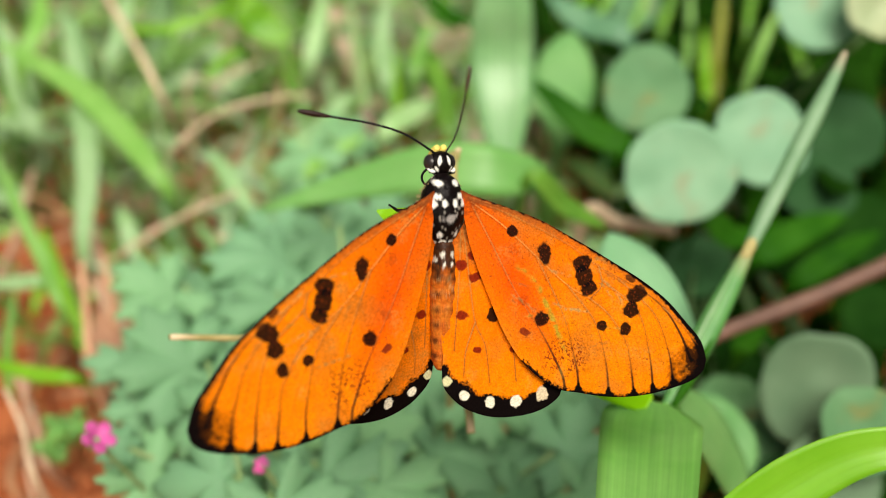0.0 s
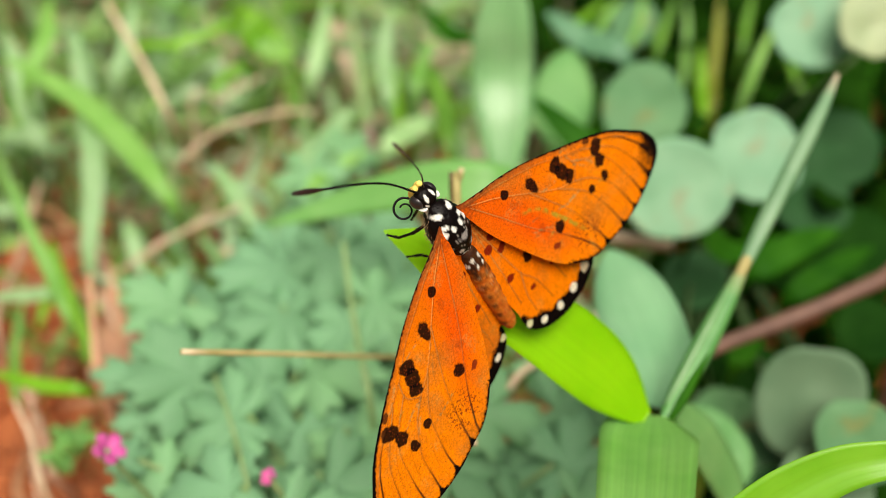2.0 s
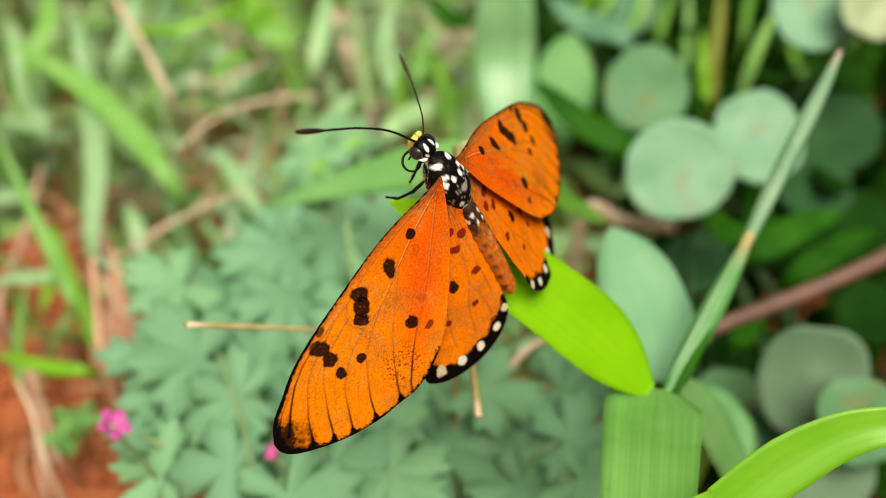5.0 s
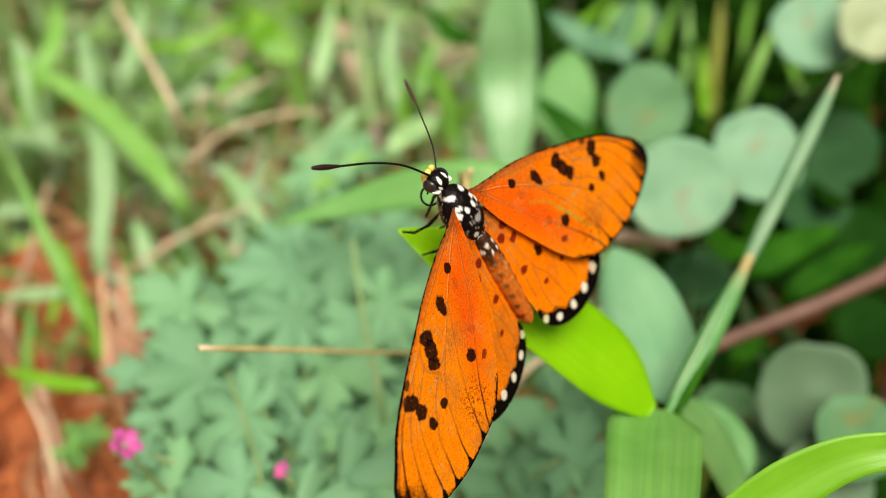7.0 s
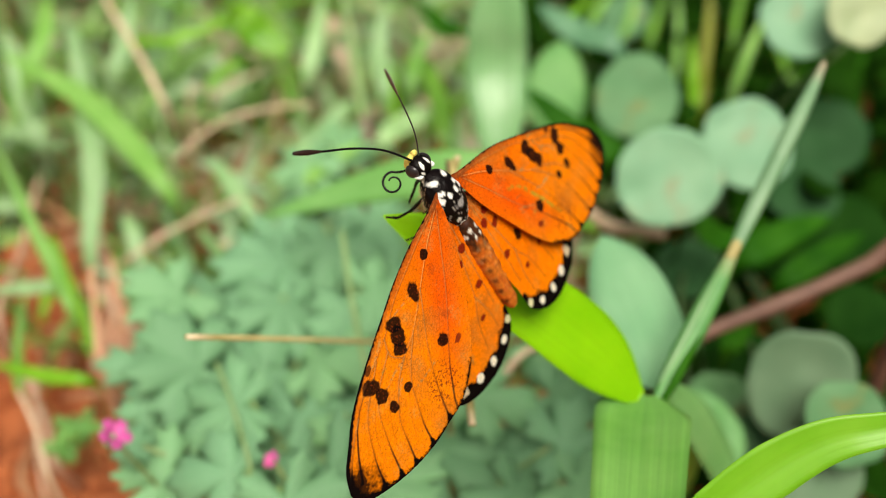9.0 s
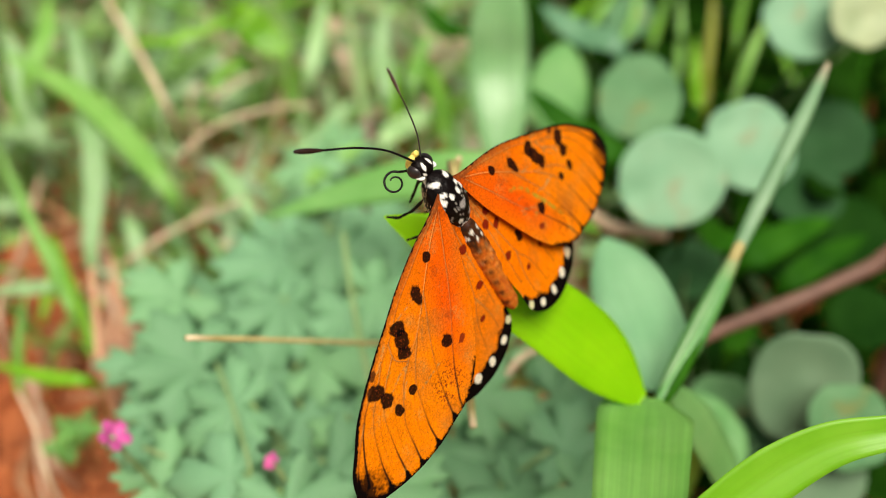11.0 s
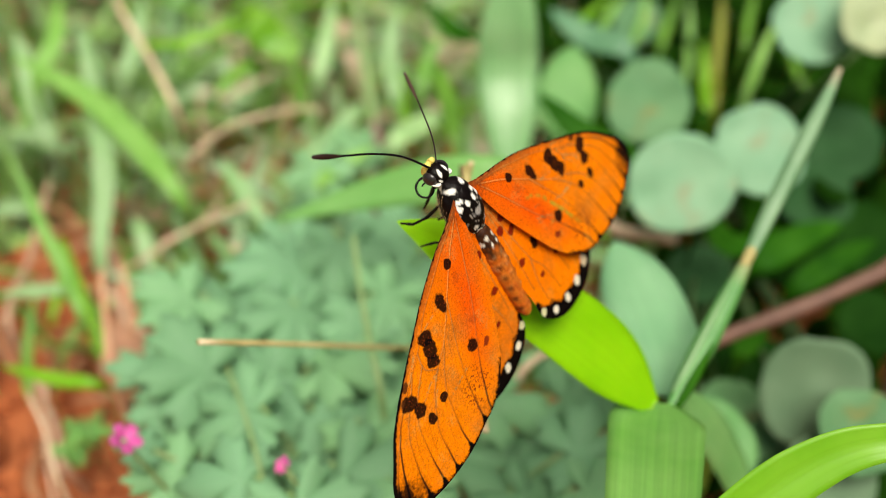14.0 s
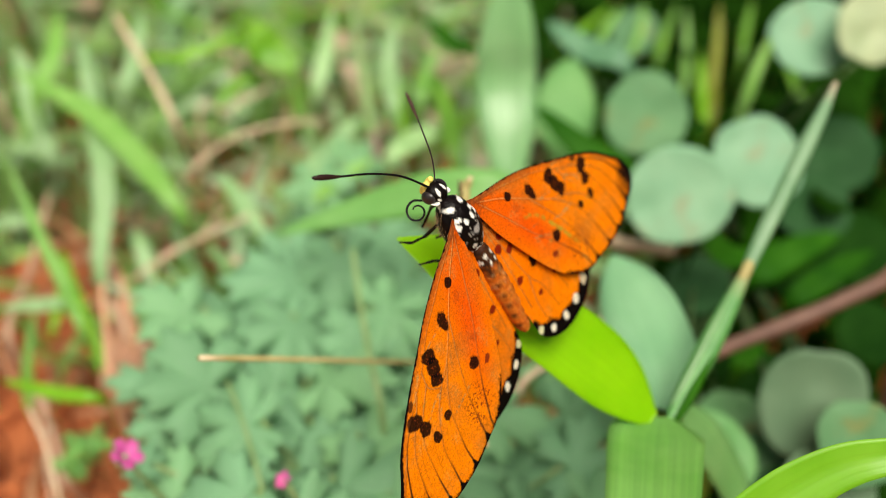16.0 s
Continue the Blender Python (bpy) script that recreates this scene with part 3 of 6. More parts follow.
# ---- stalks ----
def build_stalks():
    a = thing("dry_straw", foot_of([(-0.0132, 0.1247, 0.0909)]), "thin dry straw with a cut pale end", "straw", "dry straws")
    straw(a, "stalk", [(0.0129, 0.1488, 0.0646), (-0.0024, 0.1341, 0.0817), (-0.0132, 0.1246, 0.0908), (-0.0271, 0.1143, 0.1005), (-0.0381, 0.1077, 0.1066)], 0.00078, DRY, True, end=1.15)
    b = thing("dry_straw", foot_of([(0.0016, 0.1243, 0.1159)]), "greenish dry straw hanging broken behind the leaf", "straw", "dry straws")
    straw(b, "stalk", [(0.0013, 0.1285, 0.1182), (0.0018, 0.1194, 0.1092), (0.0029, 0.1072, 0.1025), (0.0039, 0.0984, 0.0973)], 0.0013, DRY, True, end=0.9)
    straw(b, "stalk", [(0.0015, 0.1250, 0.1135), (0.0013, 0.1281, 0.1194), (0.0023, 0.1301, 0.1239)], 0.0012, DRY, False, end=0.8)
    straw(b, "bract", [(0.0011, 0.1276, 0.1188), (0.0007, 0.1287, 0.1220), (0.0005, 0.1294, 0.1237)], 0.0011, ROSE, False, end=0.3, label="reddish dry bract")
    c = thing("rose_twig", foot_of([(0.0949, 0.1625, 0.0834)]), "smooth rosy-brown twig leaning among the leaves", "twig")
    straw(c, "twig", [(0.1016, 0.1638, 0.0852), (0.0870, 0.1599, 0.0798), (0.0705, 0.1557, 0.0740), (0.0539, 0.1506, 0.0704), (0.0439, 0.1488, 0.0646)], 0.0040, ROSE, True, end=0.75, sides=10)
    d = thing("dry_stick", foot_of([(0.0354, 0.1978, 0.0639)]), "pale brown dry stick lying among leaves", "stick")
    straw(d, "stick", [(0.0341, 0.2062, 0.0586), (0.0429, 0.2018, 0.0609), (0.0547, 0.1966, 0.0623)], 0.0036, PINKISH, True, end=0.8)
    e = thing("thin_stem", foot_of([(-0.0137, 0.1328, 0.0681)]), "thin pale green stem rising between lobed leaves", "stem", "thin stems")
    straw(e, "stalk", [(-0.0133, 0.1323, 0.0657), (-0.0161, 0.1424, 0.0761), (-0.0181, 0.1501, 0.0833), (-0.0199, 0.1604, 0.0890)], 0.0014, GREEN_STEM, True)
    h = thing("dry_stick", foot_of([(0.0112, 0.1383, 0.0671)]), "thin pale dry stick slanting behind the perch leaf", "stick")
    straw(h, "stick", [(0.0112, 0.1380, 0.0667), (0.0240, 0.1521, 0.0691), (0.0438, 0.1805, 0.0656)], 0.0016, PINKISH, True, end=0.9)
    f = thing("thin_stem", foot_of([(-0.0334, 0.1138, 0.0674)]), "thin pale green stem rising between lobed leaves", "stem", "thin stems")
    straw(f, "stalk", [(-0.0324, 0.1121, 0.0651), (-0.0373, 0.1245, 0.0737), (-0.0418, 0.1339, 0.0781)], 0.0009, GREEN_STEM, True)
    g = thing("thin_stem", foot_of([(-0.0215, 0.2575, 0.0440)]), "tall pale stem turning purplish brown below", "stem", "thin stems")
    straw(g, "stalk", [(-0.0222, 0.2614, 0.0596), (-0.0240, 0.2712, 0.0628), (-0.0268, 0.2883, 0.0694), (-0.0315, 0.3187, 0.0773)], 0.0040, GREEN_STEM, False)
    straw(g, "stalk", [(-0.0209, 0.2400, 0.0454), (-0.0212, 0.2498, 0.0505), (-0.0222, 0.2614, 0.0596)], 0.0046, PURPLE, True, label="purplish brown lower stem", end=0.9)


# ---- grass tufts ----
def build_tufts():
    t1 = thing("grass_tuft", (-0.13, 0.27, 0), "mixed green and straw-dry grass tuft on red soil", "grass", "grass tufts")
    blade(t1, "blade", [(-0.0875, 0.1898, 0.0273), (-0.0925, 0.1964, 0.0365), (-0.0986, 0.2070, 0.0426), (-0.1035, 0.2179, 0.0491)], 0.0040, LIME)
    straw(t1, "dry_stalk", [(-0.0924, 0.1532, 0.0195), (-0.0984, 0.1692, 0.0246), (-0.1018, 0.1860, 0.0307)], 0.0012, BROWN, True)
    blade(t1, "blade", [(-0.0815, 0.2080, 0.0269), (-0.0868, 0.2172, 0.0311), (-0.0922, 0.2275, 0.0368)], 0.0045, GRASS)
    blade(t1, "blade", [(-0.0697, 0.2239, 0.0318), (-0.0778, 0.2385, 0.0349), (-0.0839, 0.2536, 0.0386)], 0.0035, PALE)
    straw(t1, "dry_stalk", [(-0.0800, 0.2185, 0.0414), (-0.0705, 0.2321, 0.0431), (-0.0639, 0.2565, 0.0426), (-0.0593, 0.2819, 0.0436)], 0.0013, BROWN, True)
    straw(t1, "dry_stalk", [(-0.0875, 0.1898, 0.0273), (-0.0864, 0.2003, 0.0333), (-0.0929, 0.2190, 0.0335), (-0.0996, 0.2385, 0.0349)], 0.0034, BROWN, True)
    straw(t1, "dry_stalk", [(-0.0754, 0.1893, 0.0352), (-0.0826, 0.1964, 0.0365), (-0.0893, 0.2053, 0.0403)], 0.0030, BROWN, True)
    straw(t1, "dry_stalk", [(-0.0937, 0.1645, 0.0181), (-0.0984, 0.1743, 0.0231), (-0.1052, 0.1852, 0.0296)], 0.0024, BROWN, True)
    straw(t1, "dry_stalk", [(-0.1159, 0.2003, 0.0333), (-0.1186, 0.2266, 0.0355), (-0.1205, 0.2565, 0.0426)], 0.0022, BROWN, True)
    blade(t1, "dry_leaf", [(-0.0865, 0.1844, 0.0285), (-0.0844, 0.1900, 0.0328), (-0.0843, 0.2000, 0.0363), (-0.0888, 0.2110, 0.0396)], 0.0075, DRY_LEAF, label="curled salmon-brown dead leaf")
    blade(t1, "blade", [(-0.1084, 0.2080, 0.0269), (-0.1074, 0.2190, 0.0335), (-0.1101, 0.2303, 0.0406)], 0.0030, LIME)
    blade(t1, "blade", [(-0.1059, 0.1811, 0.0240), (-0.1088, 0.1931, 0.0319), (-0.1087, 0.2053, 0.0403)], 0.0030, GRASS)
    t2 = thing("grass_tuft", (-0.16, 0.40, 0), "bright lime grass tuft with broad blades", "grass", "grass tufts")
    blade(t2, "blade", [(-0.1231, 0.3072, 0.0274), (-0.1268, 0.3243, 0.0425), (-0.1316, 0.3407, 0.0564)], 0.0070, PALE)
    blade(t2, "blade", [(-0.1444, 0.3061, 0.0258), (-0.1525, 0.3266, 0.0370), (-0.1609, 0.3477, 0.0491)], 0.0060, GRASS)
    blade(t2, "blade", [(-0.1066, 0.3195, 0.0273), (-0.0980, 0.3359, 0.0413), (-0.0932, 0.3549, 0.0591)], 0.0050, GRASS)
    t3 = thing("grass_tuft", (-0.07, 0.42, 0), "loose tuft of yellow-green grass and dry stalks", "grass", "grass tufts")
    blade(t3, "blade", [(-0.0591, 0.2529, 0.0207), (-0.0673, 0.2694, 0.0264), (-0.0758, 0.2864, 0.0328)], 0.0050, GRASS)
    blade(t3, "blade", [(-0.0545, 0.2150, 0.0366), (-0.0609, 0.2226, 0.0385), (-0.0682, 0.2312, 0.0418)], 0.0038, PALE)
    blade(t3, "blade", [(-0.0422, 0.2951, 0.0278), (-0.0527, 0.3242, 0.0338), (-0.0599, 0.3571, 0.0450)], 0.0060, GRASS)
    blade(t3, "blade", [(-0.0158, 0.2973, 0.0308), (-0.0182, 0.3186, 0.0431), (-0.0234, 0.3501, 0.0524)], 0.0065, LIME)
    blade(t3, "blade", [(-0.0409, 0.3398, 0.0211), (-0.0463, 0.3614, 0.0339), (-0.0453, 0.3837, 0.0476)], 0.0055, PALE)
    straw(t3, "dry_stalk", [(-0.0630, 0.2768, 0.0195), (-0.0590, 0.3061, 0.0258), (-0.0583, 0.3344, 0.0308)], 0.0030, DRY, True)
    straw(t3, "dry_stalk", [(-0.0856, 0.2907, 0.0217), (-0.0847, 0.3195, 0.0273), (-0.0767, 0.3472, 0.0314)], 0.0026, DRY, True)
    straw(t3, "dry_stalk", [(-0.0335, 0.2212, 0.0451), (-0.0470, 0.2176, 0.0402), (-0.0616, 0.2244, 0.0410)], 0.0026, BROWN, True)
    t4 = thing("grass_tuft", (0.02, 0.33, 0), "broad pale and dark green grass blades upright", "grass", "grass tufts")
    blade(t4, "blade", [(0.0024, 0.2344, 0.0632), (-0.0006, 0.2531, 0.0720), (-0.0073, 0.2800, 0.0749)], 0.0055, GRASS)
    blade(t4, "blade", [(0.0211, 0.1765, 0.0856), (0.0106, 0.1707, 0.0946), (-0.0027, 0.1727, 0.0940), (-0.0165, 0.1746, 0.0899), (-0.0389, 0.1744, 0.0828)], 0.0105, SOFT, tip=0.4, fold=0.1)
    blade(t4, "blade", [(0.0162, 0.1694, 0.0929), (0.0246, 0.1709, 0.0865), (0.0339, 0.1724, 0.0800)], 0.0042, GRASS)
    blade(t4, "blade", [(0.0148, 0.2106, 0.0727), (0.0144, 0.2187, 0.0839), (0.0141, 0.2260, 0.0940), (0.0142, 0.2277, 0.1050), (0.0154, 0.2323, 0.1200)], 0.0153, SHINE, face=(0.0, -0.8, 0.6), rooted=False, tip=2.2)
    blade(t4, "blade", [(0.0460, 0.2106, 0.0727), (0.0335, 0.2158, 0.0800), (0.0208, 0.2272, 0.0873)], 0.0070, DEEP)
    blade(t4, "blade", [(0.0512, 0.2590, 0.0802), (0.0392, 0.2679, 0.0839), (0.0293, 0.2773, 0.0884)], 0.0077, TEAL)
    blade(t4, "blade", [(0.0310, 0.2369, 0.0665), (0.0318, 0.2445, 0.0770), (0.0347, 0.2571, 0.0861)], 0.0165, PLUMP, tip=1.2)
    blade(t4, "blade", [(0.0340, 0.2768, 0.0791), (0.0414, 0.2854, 0.0825), (0.0507, 0.2941, 0.0862)], 0.0024, LIME)
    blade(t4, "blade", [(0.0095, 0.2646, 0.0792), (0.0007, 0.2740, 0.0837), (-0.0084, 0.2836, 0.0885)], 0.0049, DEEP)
    straw(t4, "dry_stalk", [(0.0083, 0.2533, 0.0807), (0.0006, 0.2614, 0.0833), (-0.0074, 0.2688, 0.0851)], 0.0011, PINKISH, True)
    blade(t4, "blade", [(0.0558, 0.2841, 0.0722), (0.0603, 0.2938, 0.0772), (0.0630, 0.3048, 0.0839)], 0.0026, FRESH)
    blade(t4, "blade", [(0.0644, 0.2831, 0.0708), (0.0681, 0.2928, 0.0758), (0.0737, 0.3048, 0.0839)], 0.0030, GRASS)
    blade(t4, "blade", [(0.0440, 0.2758, 0.0777), (0.0481, 0.2854, 0.0825), (0.0541, 0.2941, 0.0862)], 0.0026, FRESH)
    blade(t4, "blade", [(0.0566, 0.2200, 0.0687), (0.0523, 0.2233, 0.0734), (0.0460, 0.2294, 0.0733)], 0.0087, GRASS, tip=1.8)
    t5 = thing("grass_tuft", (0.11, 0.40, 0), "upright ochre and green grass shoots, some coloured dark for shade", "grass", "grass tufts")
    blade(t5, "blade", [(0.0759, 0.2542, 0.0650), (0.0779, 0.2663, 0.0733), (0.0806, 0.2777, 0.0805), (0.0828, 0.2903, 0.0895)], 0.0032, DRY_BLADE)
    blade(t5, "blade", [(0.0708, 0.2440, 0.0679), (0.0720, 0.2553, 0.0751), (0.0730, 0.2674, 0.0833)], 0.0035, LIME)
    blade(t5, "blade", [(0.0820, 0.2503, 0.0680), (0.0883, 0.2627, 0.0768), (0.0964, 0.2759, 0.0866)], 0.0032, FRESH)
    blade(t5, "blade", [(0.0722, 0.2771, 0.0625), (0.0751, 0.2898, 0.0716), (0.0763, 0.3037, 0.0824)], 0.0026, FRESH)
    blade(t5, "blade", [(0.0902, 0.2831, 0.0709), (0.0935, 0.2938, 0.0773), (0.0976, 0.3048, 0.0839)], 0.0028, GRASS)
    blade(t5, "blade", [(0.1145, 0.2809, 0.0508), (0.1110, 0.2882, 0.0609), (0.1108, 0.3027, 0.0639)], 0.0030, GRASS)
    # the deep green blades here hold shade in their colour
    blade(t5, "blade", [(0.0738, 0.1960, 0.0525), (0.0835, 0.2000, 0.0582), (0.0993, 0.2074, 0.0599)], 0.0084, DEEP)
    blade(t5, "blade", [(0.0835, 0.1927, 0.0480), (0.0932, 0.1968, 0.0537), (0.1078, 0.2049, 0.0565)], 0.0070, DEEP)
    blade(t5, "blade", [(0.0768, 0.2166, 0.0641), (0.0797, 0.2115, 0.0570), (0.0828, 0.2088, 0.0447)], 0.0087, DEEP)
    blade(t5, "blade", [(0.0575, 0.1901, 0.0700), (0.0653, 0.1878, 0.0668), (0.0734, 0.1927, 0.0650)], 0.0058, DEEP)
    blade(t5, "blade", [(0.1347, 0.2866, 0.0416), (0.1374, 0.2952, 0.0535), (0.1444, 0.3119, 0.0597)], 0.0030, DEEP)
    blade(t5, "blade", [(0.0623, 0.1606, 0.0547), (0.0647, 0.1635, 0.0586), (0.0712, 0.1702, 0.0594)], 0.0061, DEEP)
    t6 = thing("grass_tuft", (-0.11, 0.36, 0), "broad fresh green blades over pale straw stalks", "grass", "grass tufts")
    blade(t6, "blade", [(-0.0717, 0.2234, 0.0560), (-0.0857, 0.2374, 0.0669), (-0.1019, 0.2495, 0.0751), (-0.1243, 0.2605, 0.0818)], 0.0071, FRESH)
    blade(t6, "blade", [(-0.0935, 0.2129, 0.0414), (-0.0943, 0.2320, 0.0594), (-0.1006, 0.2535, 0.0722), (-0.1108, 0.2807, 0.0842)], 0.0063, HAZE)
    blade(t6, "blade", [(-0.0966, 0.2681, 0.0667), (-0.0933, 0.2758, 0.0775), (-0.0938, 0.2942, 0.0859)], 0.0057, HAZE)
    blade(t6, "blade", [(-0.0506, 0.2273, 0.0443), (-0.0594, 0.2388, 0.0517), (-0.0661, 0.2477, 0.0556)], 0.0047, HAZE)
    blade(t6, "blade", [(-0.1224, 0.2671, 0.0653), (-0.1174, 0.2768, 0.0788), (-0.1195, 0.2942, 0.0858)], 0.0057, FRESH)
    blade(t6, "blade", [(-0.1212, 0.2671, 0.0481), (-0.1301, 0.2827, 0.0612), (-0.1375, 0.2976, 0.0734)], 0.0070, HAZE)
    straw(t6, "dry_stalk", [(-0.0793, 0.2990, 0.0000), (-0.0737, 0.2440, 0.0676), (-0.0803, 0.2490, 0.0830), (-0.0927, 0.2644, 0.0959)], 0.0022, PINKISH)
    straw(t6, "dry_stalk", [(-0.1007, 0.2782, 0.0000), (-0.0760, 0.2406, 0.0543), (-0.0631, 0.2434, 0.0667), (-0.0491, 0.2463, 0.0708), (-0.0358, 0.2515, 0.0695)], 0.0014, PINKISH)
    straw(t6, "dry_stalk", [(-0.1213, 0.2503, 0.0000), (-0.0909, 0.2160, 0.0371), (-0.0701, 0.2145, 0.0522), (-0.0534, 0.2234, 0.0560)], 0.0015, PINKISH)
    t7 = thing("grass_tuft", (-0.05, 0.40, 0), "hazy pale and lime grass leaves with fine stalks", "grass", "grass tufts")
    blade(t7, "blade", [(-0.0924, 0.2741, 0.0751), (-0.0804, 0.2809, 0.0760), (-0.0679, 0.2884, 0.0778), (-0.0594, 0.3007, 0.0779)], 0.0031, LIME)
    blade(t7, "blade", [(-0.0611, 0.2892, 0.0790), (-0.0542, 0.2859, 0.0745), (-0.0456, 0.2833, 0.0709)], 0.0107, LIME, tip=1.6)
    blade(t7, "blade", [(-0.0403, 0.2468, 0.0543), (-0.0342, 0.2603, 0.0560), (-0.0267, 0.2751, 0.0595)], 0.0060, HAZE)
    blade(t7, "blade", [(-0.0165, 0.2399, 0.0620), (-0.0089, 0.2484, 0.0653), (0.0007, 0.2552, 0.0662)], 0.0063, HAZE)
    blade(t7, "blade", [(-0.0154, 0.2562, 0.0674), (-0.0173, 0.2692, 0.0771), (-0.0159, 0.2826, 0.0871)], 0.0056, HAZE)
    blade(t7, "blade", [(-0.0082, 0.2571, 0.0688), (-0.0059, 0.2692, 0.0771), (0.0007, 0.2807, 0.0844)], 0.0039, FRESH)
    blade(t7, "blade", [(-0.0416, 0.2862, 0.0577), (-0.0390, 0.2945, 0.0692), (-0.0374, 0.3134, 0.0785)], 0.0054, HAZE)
    blade(t7, "blade", [(-0.0714, 0.2751, 0.0594), (-0.0638, 0.2857, 0.0656), (-0.0576, 0.2903, 0.0635)], 0.0042, GRASS)
    blade(t7, "blade", [(0.0052, 0.2381, 0.0595), (0.0030, 0.2480, 0.0647), (-0.0010, 0.2561, 0.0675)], 0.0041, HAZE)
    blade(t7, "blade", [(-0.0355, 0.2251, 0.0585), (-0.0300, 0.2329, 0.0608), (-0.0212, 0.2408, 0.0633)], 0.0043, FRESH)
    straw(t7, "dry_stalk", [(-0.0524, 0.2336, 0.0360), (-0.0451, 0.2492, 0.0491), (-0.0392, 0.2651, 0.0627)], 0.0015, GREEN_STEM, True)
    straw(t7, "dry_stalk", [(-0.0717, 0.2562, 0.0673), (-0.0647, 0.2626, 0.0677), (-0.0525, 0.2710, 0.0708)], 0.0013, PINKISH, True)
    straw(t7, "dry_stalk", [(-0.0724, 0.2336, 0.0531), (-0.0784, 0.2471, 0.0632), (-0.0814, 0.2618, 0.0751)], 0.0013, GREEN_STEM, True)
    t8 = thing("grass_tuft", (-0.14, 0.22, 0), "salmon dry stalks and a few green blades on soil", "grass", "grass tufts")
    blade(t8, "blade", [(-0.0916, 0.1853, 0.0544), (-0.0983, 0.1859, 0.0552), (-0.1098, 0.1895, 0.0516)], 0.0035, HAZE)
    blade(t8, "blade", [(-0.0779, 0.1615, 0.0470), (-0.0885, 0.1626, 0.0485), (-0.1032, 0.1681, 0.0476)], 0.0033, LIME)
    blade(t8, "blade", [(-0.0859, 0.1780, 0.0528), (-0.0923, 0.1888, 0.0593), (-0.1003, 0.2000, 0.0662), (-0.1107, 0.2155, 0.0792)], 0.0035, FRESH)
    straw(t8, "dry_stalk", [(-0.0754, 0.1622, 0.0480), (-0.0790, 0.1741, 0.0560), (-0.0817, 0.1848, 0.0623)], 0.0021, SALMON, True)
    straw(t8, "dry_stalk", [(-0.0704, 0.1673, 0.0551), (-0.0736, 0.1771, 0.0601), (-0.0790, 0.1904, 0.0615)], 0.0014, SALMON, True)
    straw(t8, "dry_stalk", [(-0.0835, 0.1416, 0.0365), (-0.0882, 0.1507, 0.0440), (-0.0927, 0.1571, 0.0494)], 0.0013, PINKISH, True)
    blade(t8, "dry_leaf", [(-0.0615, 0.1656, 0.0579), (-0.0689, 0.1642, 0.0559), (-0.0763, 0.1622, 0.0531)], 0.0054, DRY_LEAF, label="curled salmon-brown dead leaf")


# ---- lobed herb ----
def lobed_leaf(seed, lobes):
    """A broad leaf of unit radius round its middle, stalk end at -x: blunt toothed lobes parted by deep bays, ruffled; closed, with thickness."""
    rng = random.Random(seed)
    bm = bmesh.new()
    uv = bm.loops.layers.uv.verify()
    segs, rings = 120, 6
    mid = [math.pi * (2 * (k + 0.5) / lobes - 1) * 0.90 + rng.uniform(-0.10, 0.10) for k in range(lobes)]
    size = [rng.uniform(0.82, 1.12) for k in range(lobes)]
    ph = rng.uniform(0, 6)
    grid = []
    for i in range(rings + 1):
        r, row = i / rings, []
        for j in range(segs):
            a = 2 * math.pi * j / segs - math.pi
            k = min(range(lobes), key=lambda q: abs(a - mid[q]))
            off = (a - mid[k]) / (math.pi * 0.90 / lobes)
            lobe = max(1 - abs(off) ** 5, 0.0) ** 0.8
            teeth = 1 + 0.11 * math.cos(off * 8.4) * lobe - 0.10 * off * off
            env = 0.66 + 0.34 * math.cos(a * 0.62)
            edge = env * size[k] * (0.50 + 0.50 * lobe) * teeth if abs(off) < 1 else env * 0.50 * (0.5 + 0.5 * math.exp(-6 * (abs(off) - 1)))
            x, y = r * edge * math.cos(a) * 1.12, r * edge * math.sin(a)
            z = 0.13 * r * r * math.cos(off * 2.4) + 0.10 * math.sin(3.1 * x + ph) * math.cos(2.7 * y + ph) - 0.20 * r * r * edge
            row.append((Vector((x, y, z)), (0.5 + off * 0.22, r)))
        grid.append(row)
    top = [[bm.verts.new(p) for p, c in row] for row in grid]
    low = [[bm.verts.new(p - Vector((0, 0, 0.02))) for p, c in row] for row in grid]
    for lay, flip in ((top, False), (low, True)):
        for i in range(rings):
            for j in range(segs):
                k = (j + 1) % segs
                idx = [(i, j), (i + 1, j), (i + 1, k), (i, k)]
                if flip:
                    idx.reverse()
                f = bm.faces.new([lay[p][q] for p, q in idx])
                for loop, (p, q) in zip(f.loops, idx):
                    loop[uv].uv = grid[p][q][1]
    for j in range(segs):
        k = (j + 1) % segs
        bm.faces.new((top[rings][j], low[rings][j], low[rings][k], top[rings][k]))
    data = bpy.data.meshes.new("lobed_leaf")
    bm.to_mesh(data)
    bm.free()
    data.materials.append(HERB)
    return data


